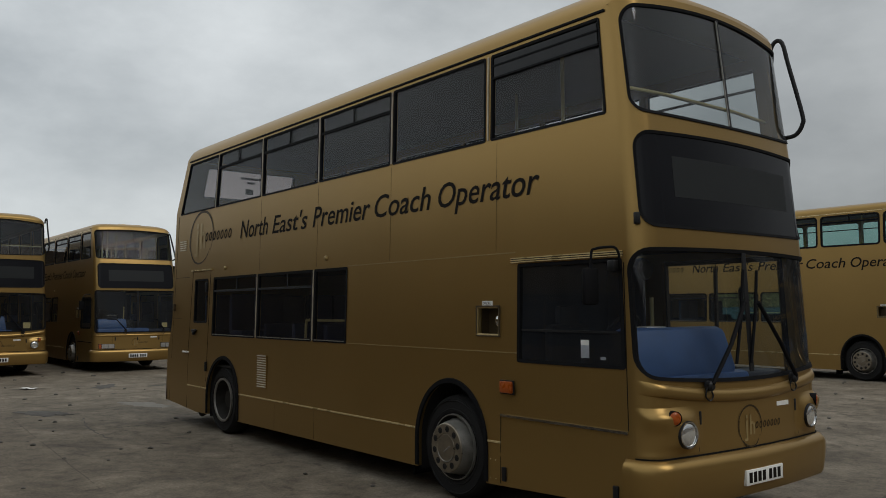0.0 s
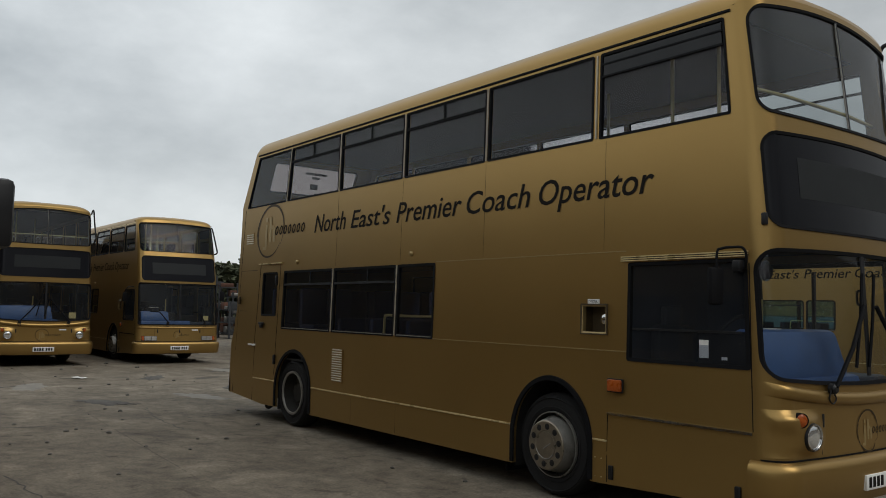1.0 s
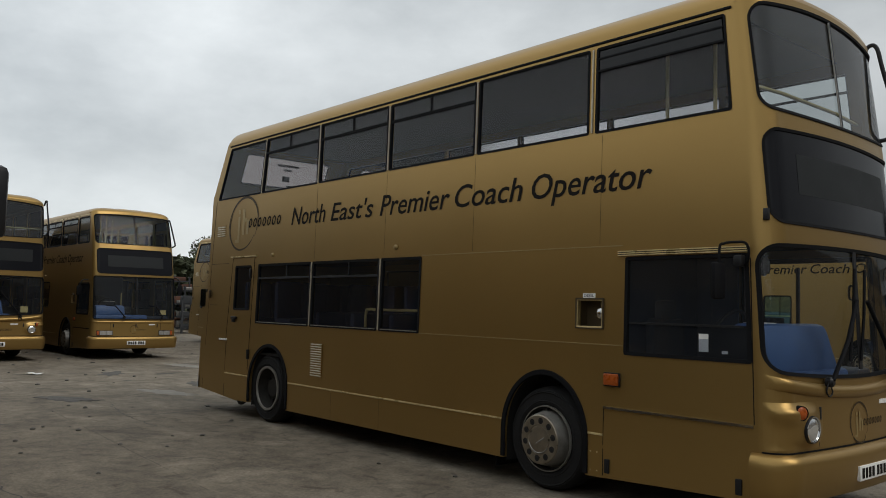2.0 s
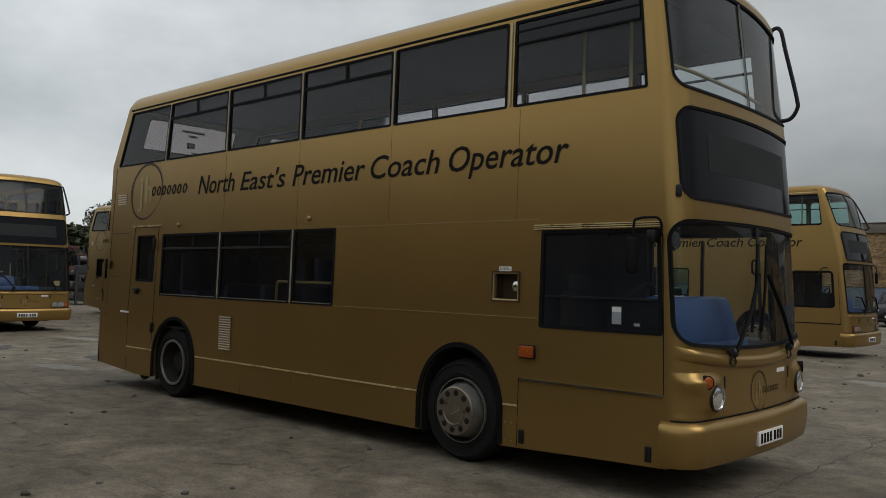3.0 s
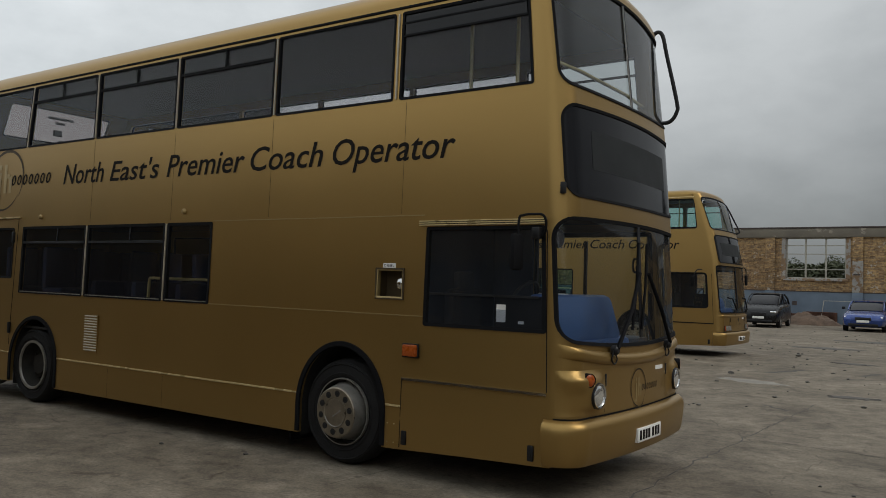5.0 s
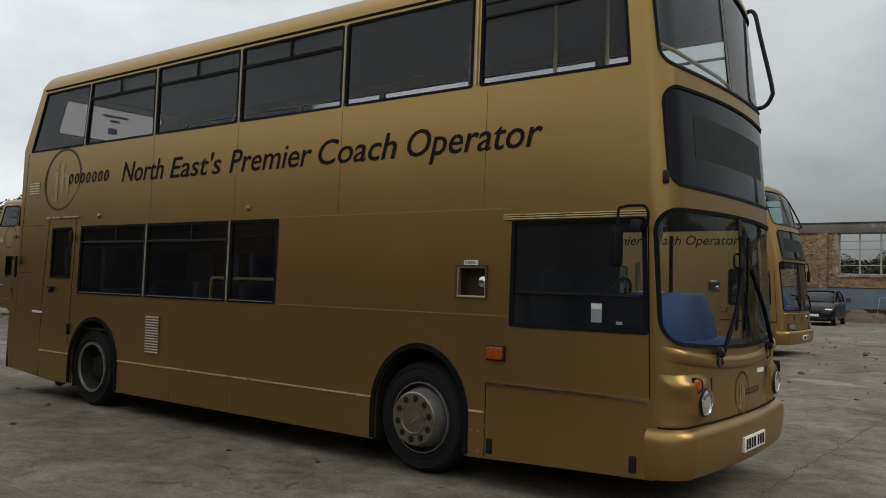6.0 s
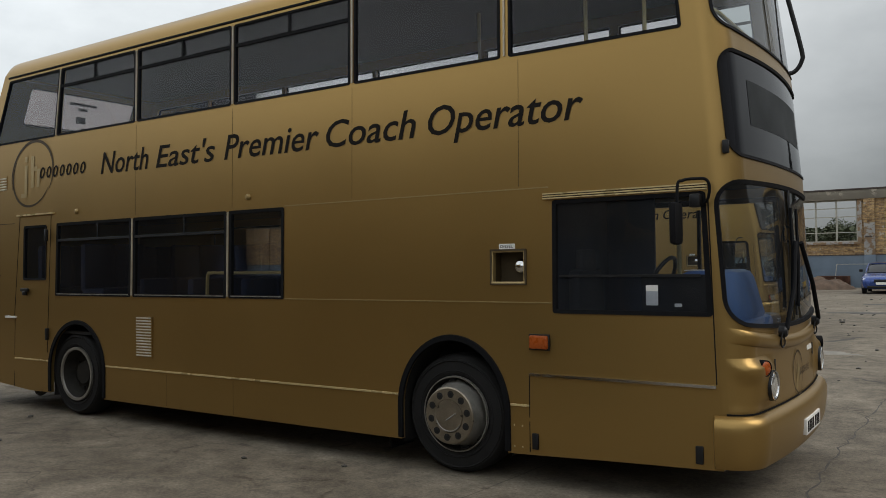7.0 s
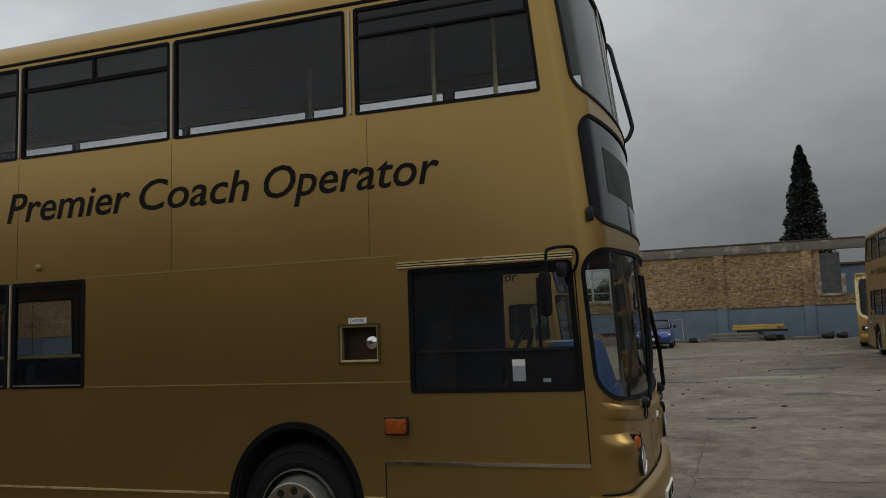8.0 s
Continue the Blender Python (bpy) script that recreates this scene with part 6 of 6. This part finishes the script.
def skip(x0, x1, y0, y1, h, label):
    root = thing("rusty_skip", ((x0 + x1) / 2, (y0 + y1) / 2, 0), label, "skip", "skips by the wall")
    part("shell", boxes(((x0, y0, 0), (x1, y0 + 0.06, h)), ((x0, y1 - 0.06, 0), (x1, y1, h)), ((x0, y0 + 0.06, 0), (x0 + 0.06, y1 - 0.06, h)), ((x1 - 0.06, y0 + 0.06, 0), (x1, y1 - 0.06, h)), ((x0, y0, 0), (x1, y1, 0.05))), RUST, root)
    part("top_rail", boxes(((x0 - 0.03, y0 - 0.03, h - 0.05), (x1 + 0.03, y0 + 0.02, h + 0.03)), bevel=0.01), RUST, root)
    part("heap", boxes(((x0 + 0.07, y0 + 0.07, 0.1), (x1 - 0.07, y1 - 0.07, h - 0.12))), EARTH, root)


skip(-8.5, -7.1, 43.3, 44.5, 0.52, "low rusty steel skip of earth by the wall")
skip(-6.95, -5.6, 43.2, 44.5, 0.66, "rusty steel skip behind the heap of earth")
goal = thing("goal_frame", (-4.1, 43.6, 0), "thin cream tubular frame behind the blue car", "frame")
part("post", tube([(-6.25, 43.2, 0), (-6.07, 43.2, 1.3)], 0.02, 8), FRAMEW, goal)
part("crossbar", tube([(-6.07, 43.2, 1.3), (-2.2, 43.2, 1.3)], 0.014, 8), FRAMEW, goal)
part("post", tube([(-2.2, 43.2, 1.3), (-2.15, 43.2, 0)], 0.02, 8), FRAMEW, goal)


def stack(name, label, cat, x0, x1, y, z, count, mat, size=(0.18, 0.14), jitter=0.25):
    root = thing(name, ((x0 + x1) / 2, y, z), label, cat, "stacks by the wall")
    for k in range(count):
        r_, c_ = divmod(k, 3)
        a, b = x0 + rng.uniform(-jitter, jitter), x1 + rng.uniform(-jitter, jitter)
        yy, zz = y + c_ * (size[0] + 0.03), z + r_ * (size[1] + 0.02)
        part("board", boxes(((a, yy, zz), (b, yy + size[0], zz + size[1])), bevel=0.01), mat, root)


stack("timber_stack", "stack of weathered grey boards by the wall", "timber", -0.7, 1.85, 43.0, 0.0, 9, TIMBER)
stack("steel_stack", "dark steel sections lying on the boards", "steel", 0.6, 3.3, 43.1, 0.49, 3, UNDER, (0.2, 0.1))
stack("yellow_beams", "yellow painted beams on top of the stack", "beams", 0.6, 3.0, 43.2, 0.62, 4, YELLOW, (0.16, 0.12), 0.35)
stack("kerb_row", "row of pale concrete kerbs on the ground", "kerbs", -3.2, -0.95, 43.0, 0.0, 2, LINTEL, (0.25, 0.16))
stack("kerb_row", "row of pale concrete kerbs on the ground", "kerbs", 3.45, 4.85, 43.0, 0.0, 2, LINTEL, (0.25, 0.16))
for x, y, s_ in ((-1.6, 42.9, 0.22), (-2.5, 43.6, 0.18), (2.4, 42.7, 0.3), (2.9, 43.6, 0.24), (5.3, 43.3, 0.30), (6.0, 43.5, 0.27)):
    bm = bmesh.new()
    vs = bmesh.ops.create_icosphere(bm, subdivisions=2, radius=s_)["verts"]
    for v in vs:
        v.co *= 0.8 + 0.4 * noise.noise(v.co * 6)
        v.co = Vector((v.co.x * 1.5 + x, v.co.y + y, max(v.co.z * 0.8 + s_ * 0.55, -0.01)))
    tagged(part("rubble_heap", bm, UNDER if s_ > 0.2 else TIMBER, None), "dark rubble and rags heaped on the ground", "rubble", "rubble by the wall")
# blue shed beyond the end of the wall
shed = thing("blue_shed", (8, 52, 0), "blue clad shed beyond the end of the wall", "shed")
part("shed_wall", boxes(((4.6, 50, -0.2), (16, 56, 4.2))), BLUE, shed)
part("shed_roof", boxes(((4.4, 49.8, 4.2), (16.2, 56.2, 4.32))), SHED, shed)

# ---- coach ----
coach = thing("coach", (6.39, 36.2, 0), "gold single-deck coach with a black wrap-round windscreen", "coach")
CX0, CX1, CY = 5.15, 7.63, 31.0


def coach_front(x, z):
    u_ = (x - (CX0 + CX1) / 2) / ((CX1 - CX0) / 2)
    return Vector((x, CY + 0.28 * abs(u_) ** 3 + 0.10 * max(0, z - 1.0), z))


c_scr = Hole(CX0 + 0.02, CX1 - 0.02, lambda s: 1.35 - 0.42 * min(1, min(s - CX0, CX1 - s) / 0.8), 2.86, 0.22)
part("front_panel", sheet(coach_front, span(CX0, CX1, 0.12), lambda s: 0.30, lambda s: 2.95, [c_scr], LEVELS, 0.05, 1), GOLD, coach, "gold front with a curved frame")
cs = part("windscreen", gasket(coach_front, c_scr, 0.11, 1, 0.03, 0.03), GOLD_LINE, coach, "pale gold frame round the windscreen")
part("pane", pane(coach_front, c_scr, 0.09, LEVELS), GLASS_BLACK, cs)
part("body", boxes(((CX0 + 0.02, CY + 0.36, 0.30), (CX1 - 0.02, CY + 10.5, 3.0)), bevel=0.12), GOLD, coach)
part("roof_dome", boxes(((CX0 + 0.05, CY + 0.30, 2.85), (CX1 - 0.05, CY + 1.2, 3.0)), bevel=0.06), GOLD, coach)
part("side_glass", boxes(((CX0 + 0.005, CY + 0.9, 1.45), (CX0 + 0.03, CY + 9.8, 2.55))), GLASS_BLACK, coach)
for x in (CX0 + 0.35, CX1 - 0.35):
    part("headlamp", boxes(((x - 0.22, coach_front(x, 0.8).y - 0.02, 0.72), (x + 0.22, coach_front(x, 0.8).y + 0.06, 0.90)), bevel=0.03), BLACK, coach)
    part("headlamp_lens", boxes(((x - 0.12, coach_front(x, 0.8).y - 0.03, 0.76), (x + 0.10, coach_front(x, 0.8).y, 0.87)), bevel=0.02), LENS, coach)
part("bumper", boxes(((CX0 + 0.05, CY - 0.02, 0.25), (CX1 - 0.05, CY + 0.3, 0.60)), bevel=0.06), GOLD, coach)
for x, s_ in ((CX0 + 0.02, -1), (CX1 - 0.02, 1)):
    for y in (CY + 2.4, CY + 8.2):
        part("wheel", lathe([(0.0, 0.03 * s_), (0.28, 0.03 * s_), (0.44, 0.01 * s_), (0.476, -0.05 * s_), (0.476, -0.25 * s_)], 32, None, (x, y, 0.476), "x"), TYRE, coach)

coach.matrix_basis = Matrix.Translation((CX0, CY, 0)) @ Matrix.Rotation(radians(-8), 4, "Z") @ Matrix.Translation((-CX0, -CY, 0)) @ coach.matrix_basis

# ---- scrap yard beyond the row of buses ----
SCRAP = material("dark_scrap", (0.04, 0.042, 0.045), 0.8, 0.2, 0.4, 1.5)
for k in range(26):
    x, y = -36 - rng.random() * 12, 6 + (k % 18) * 1.35 + rng.random()
    h = rng.uniform(1.2, 2.9)
    root = thing("scrap_rack", (x, y, 0), "dark steel rack stacked with scrap parts", "rack", "scrap racks beyond the buses")
    for dx, dy in ((0, 0), (1.4, 0), (0, 1.1), (1.4, 1.1)):
        part("upright", boxes(((x + dx, y + dy, 0), (x + dx + 0.09, y + dy + 0.09, h + 0.3))), SCRAP, root)
    for z in (0.25, h * 0.55, h):
        part("shelf", boxes(((x, y, z), (x + 1.5, y + 1.2, z + 0.06))), SCRAP, root)
        for q in range(3):
            a, b_s = x + 0.1 + q * 0.45, rng.uniform(0.15, 0.42)
            part("scrap_part", boxes(((a, y + 0.1, z + 0.06), (a + rng.uniform(0.25, 0.42), y + 0.1 + rng.uniform(0.3, 0.9), z + 0.06 + b_s)), bevel=0.03), (SCRAP, RUST, STEEL)[(q + k) % 3], root)

# ---- trees ----
LEAF = material("dull_green_leaf", (0.082, 0.092, 0.055), 0.85, 0, 0.35, 0.7, spec=0.15)
DARK_LEAF = material("cypress_leaf", (0.010, 0.016, 0.009), 0.85, 0, 0.3, 1.0)
BARK = material("bark", (0.09, 0.07, 0.05), 0.95, 0, 0.3, 6)


def leaf_cloud(bm, points, size):
    for p in points:
        a, b, c = rng.uniform(0, 6.28), rng.uniform(-0.9, 0.9), size * rng.uniform(0.6, 1.3)
        m = Euler((b, rng.uniform(-0.9, 0.9), a)).to_matrix()
        q = [m @ Vector(v) * c + Vector(p) for v in ((-1, -0.45, 0), (0.1, -0.6, 0.1), (1, 0, 0), (0.1, 0.6, -0.1), (-1, 0.4, 0.1))]
        bm.faces.new([bm.verts.new(v) for v in q])


def broad_tree(x, y, h, label, spread=0.42):
    root = thing("tree", (x, y, 0), label, "tree", "trees beyond the yard")
    tr = tube(smooth_path([(x, y, -0.1), (x + 0.1, y, h * 0.25), (x - 0.1, y + 0.1, h * 0.5)], 4), h * 0.028, 8)
    tips = []
    for k in range(9):
        a = k * 2.4
        r_ = h * spread * rng.uniform(0.4, 0.85)
        tip = Vector((x + r_ * math.cos(a), y + r_ * math.sin(a), h * rng.uniform(0.5, 0.9)))
        tube([(x, y, h * rng.uniform(0.25, 0.45)), (Vector((x, y, h * 0.45)) + tip) / 2 + Vector((0, 0, h * 0.04)), tip], h * 0.010, 6, bm=tr)
        tips.append(tip)
    part("trunk", tr, BARK, root)
    bm = bmesh.new()
    pts = []
    for t in tips + [Vector((x, y, h * 0.88))]:
        rr = h * rng.uniform(0.13, 0.22)
        for k in range(900):
            d = Vector((rng.gauss(0, 1), rng.gauss(0, 1), rng.gauss(0, 0.8))).normalized() * rr * rng.random() ** 0.4
            pts.append(t + d)
    leaf_cloud(bm, pts, h * 0.014)
    part("crown", bm, LEAF, root)


cyp = thing("cypress_tree", (5.2, 51.0, 0), "tall dark conical cypress behind the wall", "tree")
part("trunk", tube([(5.2, 51.0, -0.1), (5.2, 51.0, 6), (5.2, 51.0, 11.5)], 0.16, 8), BARK, cyp)
bm = bmesh.new()
pts = []
for k in range(14000):
    z = 1.0 + 10.9 * rng.random() ** 1.15
    t = (z - 1.0) / 10.9
    r_ = 2.7 * (1 - t) ** 0.74 * (0.86 + 0.24 * noise.noise(Vector((z * 1.6, 0, 0))))
    a = rng.uniform(0, 6.283)
    r_ *= (0.80 + 0.25 * noise.noise(Vector((math.cos(a) * 2, math.sin(a) * 2, z * 1.1)))) + 0.12
    q = r_ * (rng.random() ** 0.35)
    pts.append((5.2 + q * math.cos(a), 51.0 + q * math.sin(a), z))
leaf_cloud(bm, pts, 0.115)
part("crown", bm, DARK_LEAF, cyp, "dense dark needles with a ragged outline")
for x, y, h in ((-11.6, 62, 4.1), (-9.6, 68, 4.6), (-6.4, 70, 4.0), (-14.4, 68, 4.2), (-4.9, 66, 4.7)):
    broad_tree(x, y, h, "leafy tree behind the ruined wall")
for x, y, h in ((-62, 26, 7.6), (-66, 29, 7.2), (-58, 32, 6.8), (-64, 37, 7.5), (-60, 42, 6.8), (-68, 46, 7.6)):
    broad_tree(x, y, h, "leafy tree beyond the scrap yard")
hedge = bmesh.new()
pts = [(rng.uniform(-40, 6), 57 + rng.uniform(-1.2, 1.2), rng.random() ** 0.8 * 3.7) for k in range(30000)]
leaf_cloud(hedge, pts, 0.14)
tagged(part("hedge", hedge, LEAF, None), "long overgrown hedge behind the wall", "hedge", kind="stuff")
# added out of sight: blocks bright horizon sky from the gap between the buses
hedge = bmesh.new()
pts = [(-57 + rng.uniform(-1.8, 1.8), rng.uniform(-18, 16), rng.random() ** 0.8 * 4.6) for k in range(14000)]
leaf_cloud(hedge, pts, 0.3)
tagged(part("hedge", hedge, LEAF, None), "unseen tall hedge added to darken the gap between buses", "hedge", kind="stuff")
hedge = bmesh.new()
pts = [(-56 + rng.uniform(-1.5, 1.5), rng.uniform(16, 44), rng.random() ** 0.7 * 4.8) for k in range(18000)]
leaf_cloud(hedge, pts, 0.26)
tagged(part("hedge", hedge, LEAF, None), "long overgrown hedge beyond the scrap yard", "hedge", kind="stuff")
